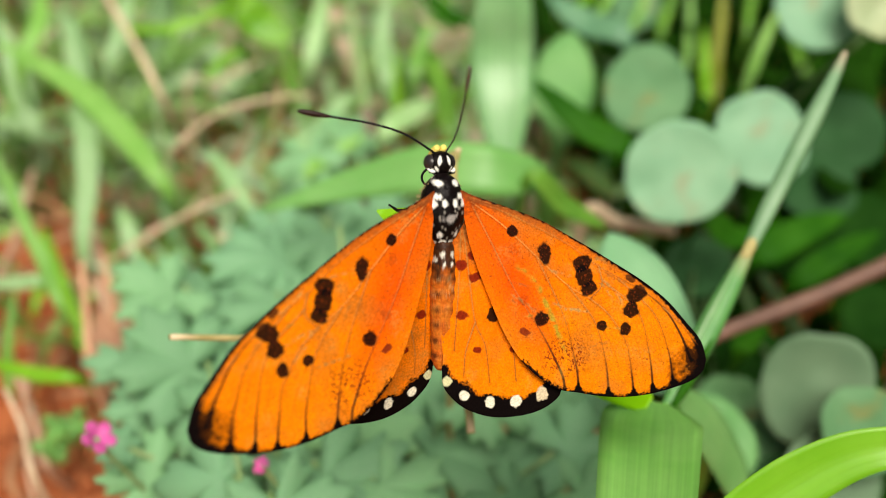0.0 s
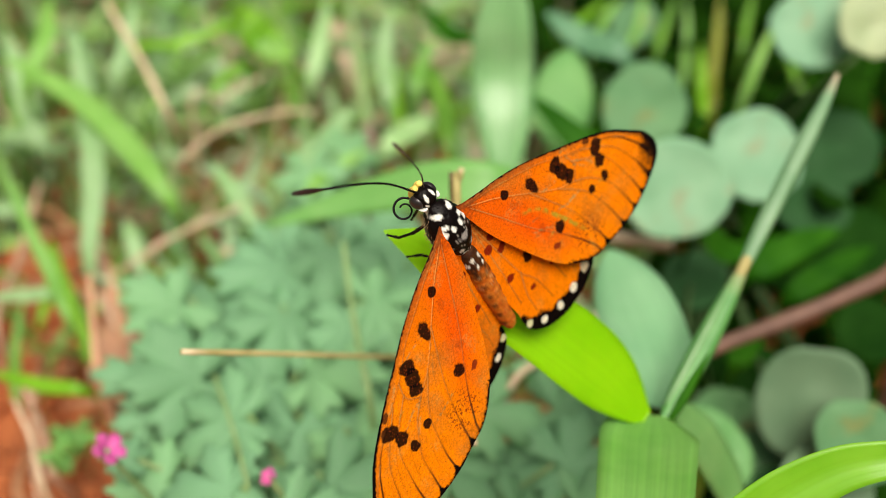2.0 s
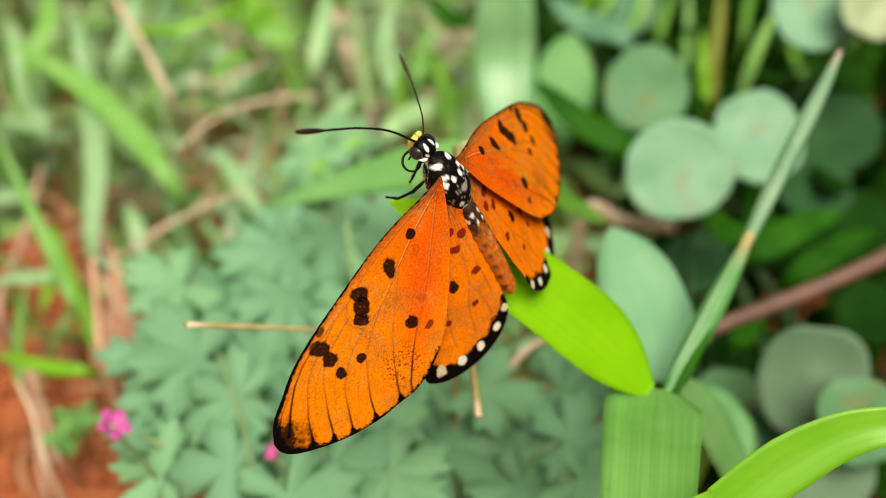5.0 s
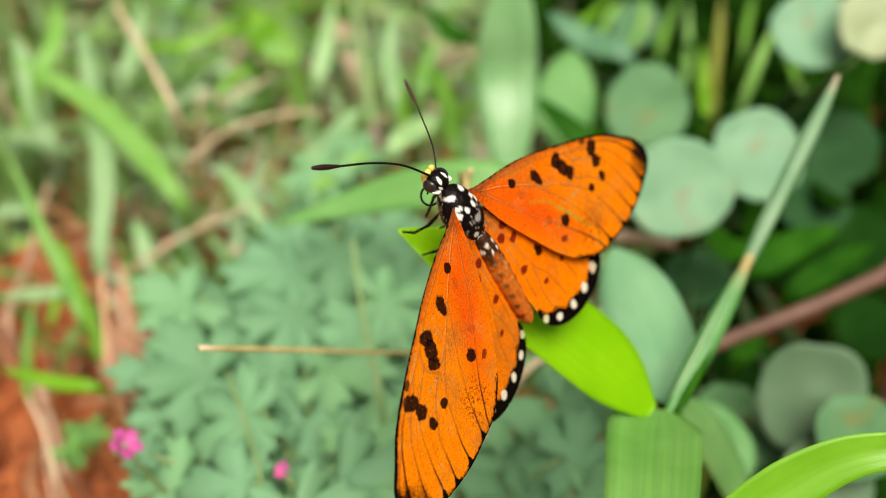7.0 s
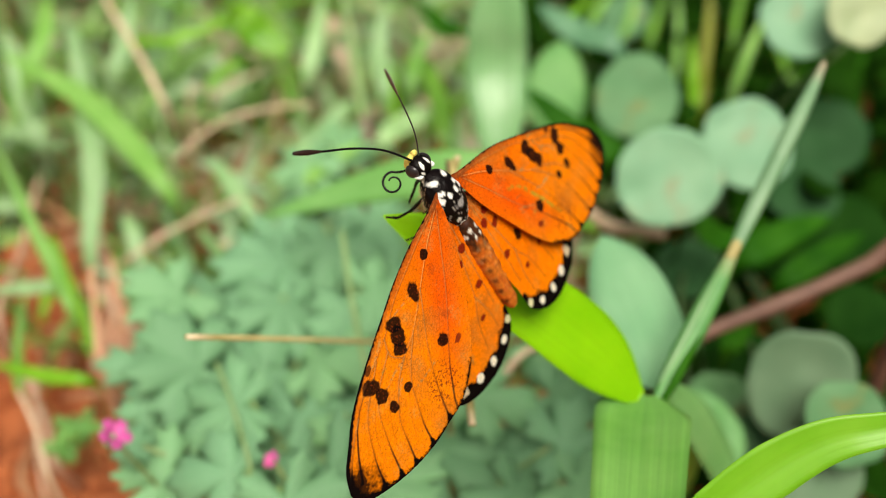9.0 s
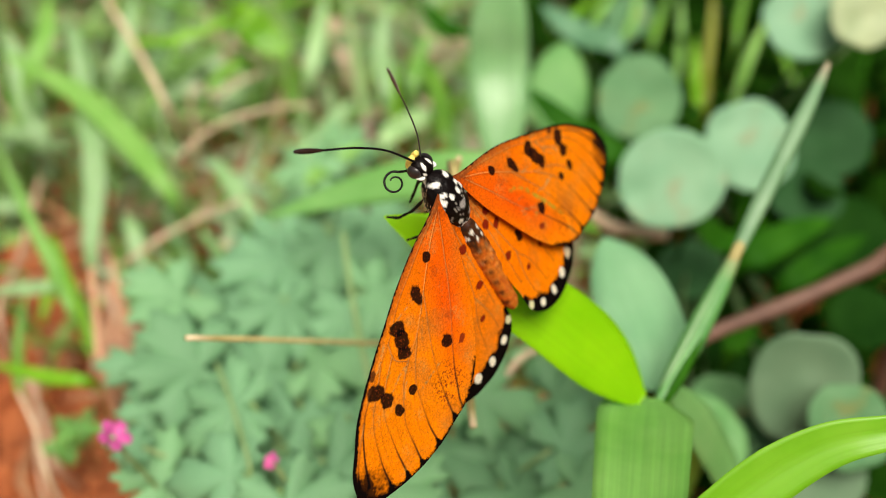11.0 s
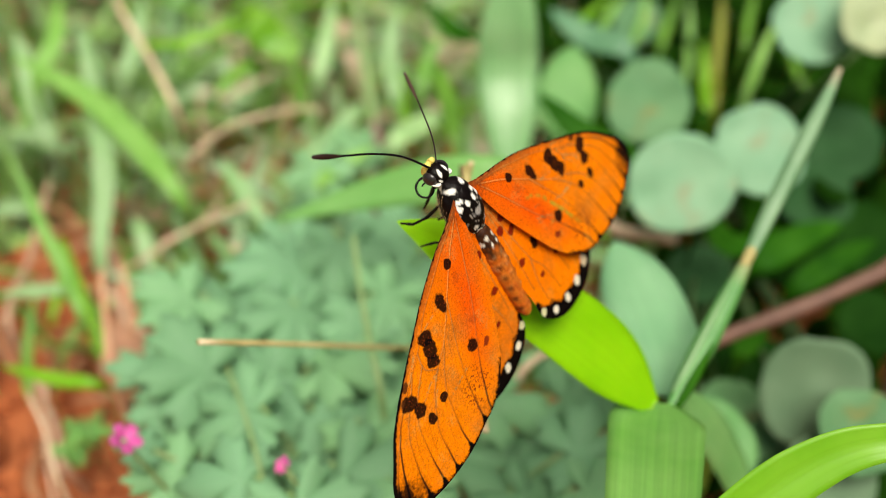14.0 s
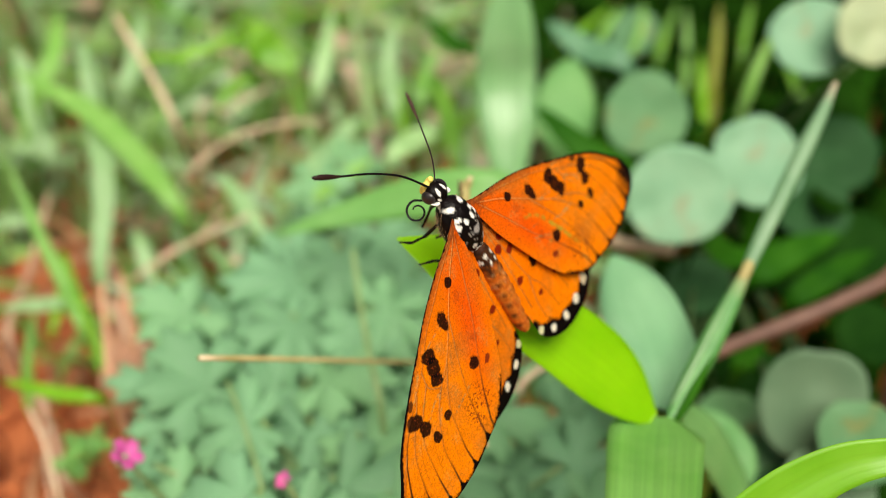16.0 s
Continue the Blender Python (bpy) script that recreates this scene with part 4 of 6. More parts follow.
def build_herbs():
    """A low mat of lobed herbs: each plant a bunch of stalked leaves, broad ones on top and smaller ones in their shade."""
    shapes = [lobed_leaf(k, 5 + k % 3) for k in range(6)]
    rng = random.Random(21)
    # leaf places along the mat, farthest rows first: x, y, height, reach
    back = [(-0.0278, 0.2452, 0.0608, 0.0082), (-0.0357, 0.2308, 0.0630, 0.0083), (-0.0420, 0.2060, 0.0580, 0.0089), (-0.0170, 0.1928, 0.0688, 0.0091), (-0.0257, 0.1858, 0.0681, 0.0104), (-0.0359, 0.1826, 0.0640, 0.0126), (-0.0102, 0.1812, 0.0635, 0.0089), (0.0026, 0.1718, 0.0580, 0.0101), (-0.0475, 0.1709, 0.0587, 0.0137), (-0.0144, 0.1660, 0.0689, 0.0103), (-0.0559, 0.1648, 0.0698, 0.0089), (-0.0337, 0.1648, 0.0661, 0.0104), (-0.0079, 0.1640, 0.0580, 0.0106), (-0.0188, 0.1588, 0.0679, 0.0081)]
    middle = [(-0.0641, 0.1535, 0.0586, 0.0115), (-0.0574, 0.1526, 0.0663, 0.0092), (-0.0272, 0.1515, 0.0627, 0.0106), (-0.0382, 0.1509, 0.0610, 0.0133), (-0.0110, 0.1481, 0.0581, 0.0079), (0.0181, 0.1469, 0.0699, 0.0070), (-0.0041, 0.1446, 0.0615, 0.0084), (-0.0475, 0.1421, 0.0697, 0.0106), (-0.0288, 0.1380, 0.0594, 0.0120), (0.0212, 0.1367, 0.0668, 0.0080), (-0.0611, 0.1362, 0.0642, 0.0074), (-0.0512, 0.1346, 0.0598, 0.0106), (0.0060, 0.1339, 0.0695, 0.0091), (-0.0354, 0.1305, 0.0603, 0.0086)]
    front = [(-0.0386, 0.1304, 0.0700, 0.0095), (-0.0170, 0.1298, 0.0648, 0.0121), (-0.0018, 0.1296, 0.0590, 0.0104), (0.0109, 0.1281, 0.0584, 0.0104), (0.0221, 0.1243, 0.0655, 0.0088), (-0.0606, 0.1228, 0.0684, 0.0058), (-0.0510, 0.1205, 0.0622, 0.0076), (0.0128, 0.1182, 0.0604, 0.0093), (0.0235, 0.1169, 0.0634, 0.0080), (-0.0200, 0.1165, 0.0674, 0.0124), (-0.0372, 0.1149, 0.0692, 0.0089), (-0.0101, 0.1137, 0.0684, 0.0089), (-0.0266, 0.1076, 0.0699, 0.0096)]
    for row in (back, middle, front):
        for n in range(0, len(row), 3):
            bunch = row[n:n + 3]
            cx, cy = sum(p[0] for p in bunch) / len(bunch), sum(p[1] for p in bunch) / len(bunch)
            herb = thing("lobed_herb", (cx, cy + 0.008, 0), "grey-green herb with broad blunt-lobed leaves", "herb", "lobed herbs")
            o = herb.location
            crown = Vector((0, 0, 0.034))
            bm = bmesh.new()
            add_tube(bm, spline([(0, 0, -0.002), (0.001, -0.001, 0.018), crown], 8), lambda v: 0.0011 * (1 - 0.4 * v), 6)
            part("stem", bm, GREEN_STEM, herb)
            spots = [(Vector(p[:3]) - o, p[3] * 1.28, 0) for p in bunch]
            for i in range(10):
                a, reach = rng.uniform(0, 6.283), rng.uniform(0.006, 0.022)
                spots.append((Vector((math.cos(a) * reach, math.sin(a) * reach, rng.uniform(0.008, 0.044))), rng.uniform(0.008, 0.013), 1))
            for at, r, under in spots:
                if at.x + o.x < -0.056:
                    if under:
                        continue
                    at, r = at + Vector((0.005, 0, 0)), r * 0.72
                out = Vector((at.x, at.y, 0))
                out = (out.normalized() if out.length > 1e-4 else Vector((1, 0, 0))) + Vector((rng.uniform(-0.5, 0.5), rng.uniform(-0.5, 0.5), rng.uniform(-0.35, 0.25)))
                m = facing(at, (rng.uniform(-0.45, 0.45), rng.uniform(-0.75, -0.15), rng.uniform(0.7, 1.0)), out)
                leaf = part("leaf", shapes[rng.randrange(6)], HERB, herb)
                leaf.matrix_basis = m @ Matrix.Diagonal((r, r, r, 1))
                if not under or rng.random() < 0.4:
                    tail = m @ Vector((-0.25 * r, 0, -0.03 * r))
                    bm = bmesh.new()
                    add_tube(bm, spline([crown, crown.lerp(tail, 0.55) + Vector((0, 0, -0.004)), tail], 8), lambda v: 0.00045, 5)
                    part("leaf_stalk", bm, GREEN_STEM, herb)


# ---- round-leaved shrub ----
def round_leaf(radius, long, seed, notch=0.05):
    """A round leaf in the xy plane with its stalk end at the origin, tip along +x; veins pressed in, slightly cupped."""
    rng = random.Random(seed)
    bm = bmesh.new()
    uv = bm.loops.layers.uv.verify()
    rings, segs = 9, 44
    grid = []
    for i in range(rings + 1):
        r, row = i / rings, []
        for j in range(segs):
            a = 6.28319 * j / segs
            edge = 1 + 0.13 * noise.noise(Vector((math.cos(a) * 1.2, math.sin(a) * 1.2, seed * 1.7))) + 0.02 * noise.noise(Vector((math.cos(a) * 6, math.sin(a) * 6, seed))) - notch * math.exp(-((a / 0.3) ** 2)) - notch * math.exp(-(((a - 6.28319) / 0.3) ** 2))
            x, y = r * edge * radius * long * math.cos(a), r * edge * radius * math.sin(a)
            vein = -0.018 * radius * math.exp(-((math.sin(a * 4) / 0.25) ** 2)) * r * (1 - r)
            z = 0.06 * radius * r * r + 0.09 * radius * noise.noise(Vector((x, y, seed)) * (1.6 / radius)) + vein
            row.append((Vector((x + radius * long, y, z)), (0.5 + 0.5 * r * math.sin(a), 0.5 + 0.45 * r * math.cos(a))))
        grid.append(row)
    top = [[bm.verts.new(p) for p, c in row] for row in grid]
    low = [[bm.verts.new(p - Vector((0, 0, 0.0003))) for p, c in row] for row in grid]
    for lay, flip in ((top, False), (low, True)):
        for i in range(rings):
            for j in range(segs):
                k = (j + 1) % segs
                idx = [(i, j), (i + 1, j), (i + 1, k), (i, k)]
                if flip:
                    idx.reverse()
                f = bm.faces.new([lay[p][q] for p, q in idx])
                for loop, (p, q) in zip(f.loops, idx):
                    loop[uv].uv = grid[p][q][1]
    for j in range(segs):
        k = (j + 1) % segs
        bm.faces.new((top[rings][j], low[rings][j], low[rings][k], top[rings][k]))
    return bm


def facing(centre, normal, along):
    """Pose with z along normal and x as near to along as it goes."""
    z = Vector(normal).normalized()
    x = Vector(along)
    x = (x - z * x.dot(z)).normalized()
    y = z.cross(x)
    return Matrix.Translation(centre) @ Matrix((x, y, z)).transposed().to_4x4()


def build_round_shrub():
    shrub = thing("round_leaved_shrub", (0.085, 0.27, 0), "low shrub with dull grey-green round leaves", "shrub")
    o = shrub.location
    crown = Vector((0.0729, 0.2137, 0.0689)) - o
    bm = bmesh.new()
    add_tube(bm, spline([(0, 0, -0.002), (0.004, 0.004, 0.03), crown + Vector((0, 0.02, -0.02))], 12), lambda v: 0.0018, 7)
    part("stem", bm, SHADE_TONED_STEM, shrub)
    pale = [
        ((0.0507, 0.1861, 0.0850), 0.0109, 1.13, (-0.1, -0.8, 0.6), (0.9, 0.1, 0.42), ROUND),
        ((0.0725, 0.2033, 0.0833), 0.0111, 1.05, (0.1, -0.75, 0.65), (-0.9, 0.1, 0.1), ROUND),
        ((0.0503, 0.2263, 0.0843), 0.0108, 1.00, (-0.1, -0.72, 0.68), (0.6, 0.3, -0.6), DULL),
        ((0.0906, 0.2320, 0.1026), 0.0100, 1.12, (0.0, -0.7, 0.7), (-0.7, 0.2, -0.5), ROUND),
        ((0.1013, 0.2241, 0.1088), 0.0088, 1.10, (0.0, -0.80, 0.60), (0.3, 0.3, 0.6), CREAMY),
        ((0.0734, 0.1457, 0.0597), 0.0110, 1.15, (-0.2, -0.85, 0.5), (0.12, 0.4, 0.85), GREY),
        ((0.0787, 0.1340, 0.0606), 0.0084, 1.10, (0.1, -0.75, 0.66), (-0.6, 0.3, 0.5), DULL),
    ]
    # inner leaves, mostly in the skins coloured dark for shade
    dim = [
        ((0.1006, 0.2251, 0.0725), 0.0105, 1.10, (0.0, -0.7, 0.7), (-0.7, 0.2, -0.5), SHADE_DIM),
        ((0.0951, 0.2400, 0.0709), 0.0092, 1.10, (0.2, -0.7, 0.7), (0.7, 0.2, -0.3), SHADE_MURKY),
        ((0.0934, 0.2136, 0.0634), 0.0089, 1.20, (0.1, -0.65, 0.75), (0.8, 0.3, -0.3), SHADE_DIM),
        ((0.0862, 0.2098, 0.0512), 0.0102, 1.10, (-0.1, -0.6, 0.8), (0.6, 0.4, -0.4), SHADE_MURKY),
        ((0.1098, 0.2172, 0.0478), 0.0112, 1.10, (0.1, -0.6, 0.8), (-0.6, 0.4, -0.4), SHADE_MURKY),
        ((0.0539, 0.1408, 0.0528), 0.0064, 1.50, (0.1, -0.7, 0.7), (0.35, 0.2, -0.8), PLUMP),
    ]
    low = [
        ((0.0693, 0.1718, 0.0446), 0.0073, 1.20, (0.1, -0.6, 0.8), (0.3, 0.4, -0.6), SHADE_MURKY),
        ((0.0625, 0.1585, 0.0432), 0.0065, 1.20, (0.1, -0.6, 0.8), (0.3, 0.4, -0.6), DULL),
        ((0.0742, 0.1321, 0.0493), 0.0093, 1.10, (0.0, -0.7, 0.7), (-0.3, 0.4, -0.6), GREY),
        ((0.1050, 0.1887, 0.0424), 0.0083, 1.10, (0.0, -0.6, 0.8), (-0.3, 0.4, -0.6), SHADE_MURKY),
        ((0.0613, 0.1960, 0.0525), 0.0076, 1.10, (0.0, -0.6, 0.8), (-0.5, 0.4, -0.6), SHADE_DIM),
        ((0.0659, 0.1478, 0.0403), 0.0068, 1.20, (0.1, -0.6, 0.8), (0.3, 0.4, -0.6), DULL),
        ((0.0705, 0.1395, 0.0391), 0.0071, 1.10, (-0.1, -0.6, 0.8), (-0.5, 0.4, -0.6), SHADE_DIM),
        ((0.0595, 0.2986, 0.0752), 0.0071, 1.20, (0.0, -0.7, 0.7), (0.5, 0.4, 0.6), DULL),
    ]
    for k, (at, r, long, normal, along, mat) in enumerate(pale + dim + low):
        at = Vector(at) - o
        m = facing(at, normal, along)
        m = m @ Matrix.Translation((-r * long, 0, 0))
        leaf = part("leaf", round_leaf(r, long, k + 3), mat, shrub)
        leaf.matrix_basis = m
        tail = m.translation
        bm = bmesh.new()
        mid = tail.lerp(crown, 0.5) + Vector((0, 0.015, -0.012))
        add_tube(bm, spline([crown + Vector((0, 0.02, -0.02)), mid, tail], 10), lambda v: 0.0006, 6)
        part("leaf_stalk", bm, SHADE_TONED_STEM, shrub)


# ---- small flowers ----
def build_flowers():
    for at, r, facing_way in (((-0.0557, 0.1143, 0.0790), 0.0026, (0.55, -0.15, 0.8)), ((-0.0282, 0.1094, 0.0783), 0.0014, (-0.5, -0.3, 0.8))):
        at = Vector(at)
        flower = thing("pink_flower", (at.x + 0.004, at.y + 0.012, 0), "tiny magenta flower on a thin green stalk", "flower", "pink flowers")
        o = flower.location
        bm = bmesh.new()
        add_tube(bm, spline([(0, 0, -0.001), (0.001, -0.004, at.z * 0.6), at - o], 10), lambda v: 0.0005, 6)
        part("stalk", bm, GREEN_STEM, flower)
        m = facing(at - o, facing_way, (1, 0, 0))
        for i in range(5):
            bm = bmesh.new()
            add_ribbon(bm, spline([(0, 0, 0), (r * 0.6, 0, r * 0.45), (r * 1.15, 0, r * 0.5)], 8), lance(r * 0.42, 0.35, 0.65, 2.0), (0, 0, 1), 0.15, 4, 0.0002)
            petal = part("petal", bm, PETAL, flower)
            petal.matrix_basis = m @ pose(0, 0, 0, 0, 0, 72 * i)
        bm = bmesh.new()
        add_tube(bm, [Vector((0, 0, -r * 0.6)), Vector((0, 0, 0)), Vector((0, 0, r * 0.25))], lambda v: r * (0.3 - 0.15 * v), 8)
        ob = part("calyx", bm, GREEN_STEM, flower)
        ob.matrix_basis = m


def build_seedlings():
    for k, at in enumerate(((-0.0859, 0.1653, 0.0277), (-0.0910, 0.1661, 0.0203))):
        at = Vector(at)
        sprout = thing("yellow_green_seedling", (at.x, at.y + 0.01, 0), "small yellow-green seedling on red soil", "seedling", "seedlings")
        for i in range(6):
            a = i * 1.05 + k
            end = at + Vector((math.cos(a) * 0.006, math.sin(a) * 0.004, 0.003 * (i % 2)))
            blade(sprout, "leaf", [at + Vector((0, 0, -0.004)), at.lerp(end, 0.6) + Vector((0, 0, 0.002)), end], 0.0024, SOFT, tip=1.4)


# ---- butterfly ----
def smooth_noise(x, y, scale, seed):
    """Value noise in -1..1 on arrays."""
    rng = np.random.RandomState(seed)
    table = rng.rand(64, 64) * 2 - 1
    u, v = x * scale + 31.7, y * scale + 17.3
    i, j = np.floor(u).astype(int), np.floor(v).astype(int)
    f, g = u - i, v - j
    f, g = f * f * (3 - 2 * f), g * g * (3 - 2 * g)
    i0, i1, j0, j1 = i % 64, (i + 1) % 64, j % 64, (j + 1) % 64
    return (table[i0, j0] * (1 - f) + table[i1, j0] * f) * (1 - g) + (table[i0, j1] * (1 - f) + table[i1, j1] * f) * g


def curve2(points, n):
    """Evenly spaced points along a smooth plane curve, as an array."""
    dense = np.array([tuple(p)[:2] for p in spline([(x, y, 0) for x, y in points], 400)])
    s = np.concatenate([[0], np.cumsum(np.hypot(*np.diff(dense, axis=0).T))])
    at = np.linspace(0, s[-1], n)
    return np.stack([np.interp(at, s, dense[:, 0]), np.interp(at, s, dense[:, 1])], 1)


NEAREST = {}


def near_curve(x, y, points, n=240):
    """Distance to a curve and the place along it, 0 to 1."""
    key = (x.shape, float(x[-1, -1]), tuple(points))
    if key in NEAREST:
        return NEAREST[key]
    c = curve2(points, n)
    best, where = np.full(x.shape, 1e9), np.zeros(x.shape)
    for k in range(n):
        d = np.hypot(x - c[k, 0], y - c[k, 1])
        hit = d < best
        best[hit], where[hit] = d[hit], k / (n - 1)
    NEAREST[key] = best, where
    return best, where


def soft(d, edge, blur):
    return np.clip((edge - d) / blur + 0.5, 0, 1)


def paint(col, mask, ink):
    return col * (1 - mask[..., None]) + np.array(ink) * mask[..., None]


MM = 0.001
ORANGE, AMBER, RED, INK, CHALK = (0.85, 0.180, 0.003), (0.86, 0.225, 0.004), (0.70, 0.095, 0.004), (0.004, 0.0022, 0.0022), (0.80, 0.74, 0.60)
FORE_LEAD = [(-0.3, 0.15), (0.3, -0.1), (1.2, -0.5), (5.2, -1.7), (9.2, -3.1), (13.4, -5.2), (17.8, -7.6), (21.8, -9.9), (25.2, -12.3), (27.8, -14.9), (29.9, -17.2), (30.9, -19.6)]
FORE_BACK = [(-0.3, -0.6), (1.1, -6.3), (3.4, -11.9), (5.9, -17.0), (8.5, -20.4), (12.0, -22.9), (15.0, -23.55), (18.4, -24.05), (21.6, -24.1), (25.2, -23.55), (28.9, -22.35), (30.5, -21.1), (30.9, -19.6)]
HIND_LEAD = [(-0.3, -0.6), (2.0, -1.4), (5.2, -4.5), (8.6, -9.0), (11.2, -14.0), (13.2, -18.3), (13.7, -20.8)]
HIND_BACK = [(-0.7, -1.2), (-1.5, -7.0), (-1.5, -12.5), (-1.0, -16.6), (-1.0, -18.5), (-0.8, -20.0), (0.1, -21.4), (2.2, -23.0), (5.3, -23.95), (8.6, -23.85), (11.5, -23.05), (13.3, -21.7), (13.7, -20.8)]
FORE_VEINS = [
    ([(0.8, -0.7), (8.7, -2.9), (15.6, -6.3), (21.4, -9.7)], 0.0), ([(0.8, -0.9), (5.4, -2.5), (12.2, -5.6), (16.5, -8.4), (21.5, -10.9), (24.8, -13.2), (27.1, -16.2), (28.9, -19.7)], 0.6),
    ([(24.8, -13.2), (27.6, -15.6), (30.0, -18.6)], 0.9), ([(1.0, -1.2), (4.8, -3.8), (8.9, -7.3), (12.8, -10.6), (15.7, -12.2)], 0.0), ([(16.5, -8.4), (17.0, -10.6), (15.7, -12.2)], 0.1),
    ([(15.7, -12.2), (18.2, -14.2), (20.5, -17.6), (21.4, -21.2), (21.9, -24.0)], 0.9), ([(12.8, -10.6), (16.4, -15.0), (18.1, -20.0), (18.7, -23.9)], 0.9),
    ([(8.9, -7.3), (12.4, -14.0), (14.3, -19.8), (15.0, -23.5)], 0.9), ([(1.1, -1.6), (3.5, -5.8), (6.4, -11.0), (10.0, -16.3), (12.6, -21.0), (13.2, -22.9)], 0.5),
    ([(17.0, -10.0), (21.6, -13.6), (23.4, -18.6), (24.3, -23.3)], 0.9), ([(19.0, -9.8), (23.6, -13.8), (25.8, -18.3), (26.8, -22.4)], 0.9)]
HIND_VEINS = [([(0.6, -1.6), (1.6, -7.5), (2.6, -12.6), (4.0, -15.5), (4.8, -19.8)], 0.35), ([(0.7, -1.6), (3.0, -6.0), (5.4, -10.0), (7.2, -15.0), (8.0, -19.6)], 0.2), ([(2.6, -12.6), (1.7, -16.0), (1.6, -19.0)], 0.3),
              ([(5.4, -10.0), (8.4, -14.5), (10.2, -18.4)], 0.2), ([(0.3, -2.0), (0.4, -8.0), (0.3, -16.0)], 0.2), ([(0.8, -1.6), (5.0, -7.5), (8.0, -12.0), (11.0, -18.0)], 0.4)]
FORE_FOLDS = [[(17.6, -11.5), (20.8, -15.4), (22.6, -19.6), (23.2, -23.2)], [(15.2, -13.6), (18.2, -17.0), (19.9, -20.8), (20.4, -23.6)], [(11.6, -11.2), (14.6, -16.4), (16.3, -20.4), (16.9, -23.4)], [(5.0, -6.2), (8.6, -11.8), (11.6, -17.6), (13.2, -21.8)], [(20.6, -12.0), (23.8, -16.0), (25.2, -20.0), (25.7, -22.8)]]
FORE_SPOTS = [(5.9, -4.45, 0.55, 0.62, 20), (9.9, -6.8, 0.74, 1.2, 8), (14.35, -8.1, 1.05, 0.85, 30), (14.75, -9.55, 0.9, 1.15, 10), (15.4, -11.0, 0.92, 0.8, 20),
              (20.5, -9.8, 0.6, 0.36, -30), (21.35, -11.6, 1.05, 0.95, 0), (20.8, -13.45, 0.84, 0.84, 0), (20.3, -15.85, 0.62, 0.68, 0), (17.3, -15.45, 0.52, 0.6, 0), (9.9, -14.65, 0.72, 0.8, 10)]
FORE_FAINT = [(7.9, -16.1, 0.55, 0.45, 0), (6.2, -6.6, 0.7, 0.5, -40), (7.6, -12.4, 0.6, 0.5, 20)]
HIND_SPOTS = [(4.7, -11.75, 0.68, 0.85, 10)]
HIND_FAINT = [(2.2, -4.9, 0.75, 0.6, 0), (2.3, -7.4, 0.75, 0.5, 20), (1.0, -11.9, 0.7, 0.5, 0), (3.1, -15.9, 0.45, 0.35, 0), (7.4, -15.8, 0.4, 0.35, 0), (0.6, -6.0, 0.6, 0.55, 0), (7.6, -13.2, 0.55, 0.6, 0)]
HIND_WHITE = [(-0.3, -19.6, 0.6, 0.62), (1.9, -21.3, 0.66, 0.62), (5.0, -22.15, 0.7, 0.7), (8.1, -22.1, 0.68, 0.74), (11.3, -21.2, 0.74, 0.84)]


def blot(x, y, spot, seed, rough=0.16):
    cx, cy, a, b, turn = spot
    c, s = math.cos(radians(turn)), math.sin(radians(turn))
    u, v = ((x - cx) * c + (y - cy) * s) / a, (-(x - cx) * s + (y - cy) * c) / b
    return soft(np.hypot(u, v) + 1.4 * rough * smooth_noise(x, y, 1.6, seed) + 0.12 * smooth_noise(x, y, 4.2, seed + 1), 1.1, 0.24)


def wing_mesh(name, lead, back, colour, relief, side, rows=230, cols=140):
    """A wing as a closed thin sheet between its leading and its hind edge; side -1 mirrors it."""
    a, b = curve2(lead, rows), curve2(back, rows)
    r = np.linspace(0, 1, cols)[None, :, None]
    grid = a[:, None, :] * (1 - r) + b[:, None, :] * r
    x, y = grid[..., 0], grid[..., 1]
    z = relief(x, y)
    col = colour(x, y)
    flat = np.stack([x * side, y, z], -1).reshape(-1, 3) * MM
    under = flat.copy()
    under[:, 2] -= 0.06 * MM
    verts = np.concatenate([flat, under])
    n = rows * cols
    i, j = np.meshgrid(np.arange(rows - 1), np.arange(cols - 1), indexing="ij")
    q = np.stack([i * cols + j, (i + 1) * cols + j, (i + 1) * cols + j + 1, i * cols + j + 1], -1).reshape(-1, 4)
    if side < 0:
        q = q[:, ::-1]
    rim = np.concatenate([np.arange(rows) * cols, (rows - 1) * cols + np.arange(1, cols), (np.arange(rows - 2, -1, -1)) * cols + cols - 1, np.arange(cols - 2, 0, -1)])
    nxt = np.roll(rim, -1)
    band = np.stack([rim, rim + n, nxt + n, nxt], -1)
    faces = np.concatenate([q, (q + n)[:, ::-1], band if side > 0 else band[:, ::-1]])
    data = bpy.data.meshes.new(name)
    data.vertices.add(len(verts))
    data.vertices.foreach_set("co", verts.ravel())
    data.loops.add(faces.size)
    data.loops.foreach_set("vertex_index", faces.ravel())
    data.polygons.add(len(faces))
    data.polygons.foreach_set("loop_start", np.arange(0, faces.size, 4))
    data.update(calc_edges=True)
    top = col.reshape(-1, 3)
    low = top * np.array([0.95, 1.0, 1.6]) + np.array([0.02, 0.05, 0.03])
    rgba = np.concatenate([np.concatenate([top, low]), np.ones((2 * n, 1))], 1)
    data.color_attributes.new("pigment", "FLOAT_COLOR", "POINT").data.foreach_set("color", rgba.ravel())
    return data


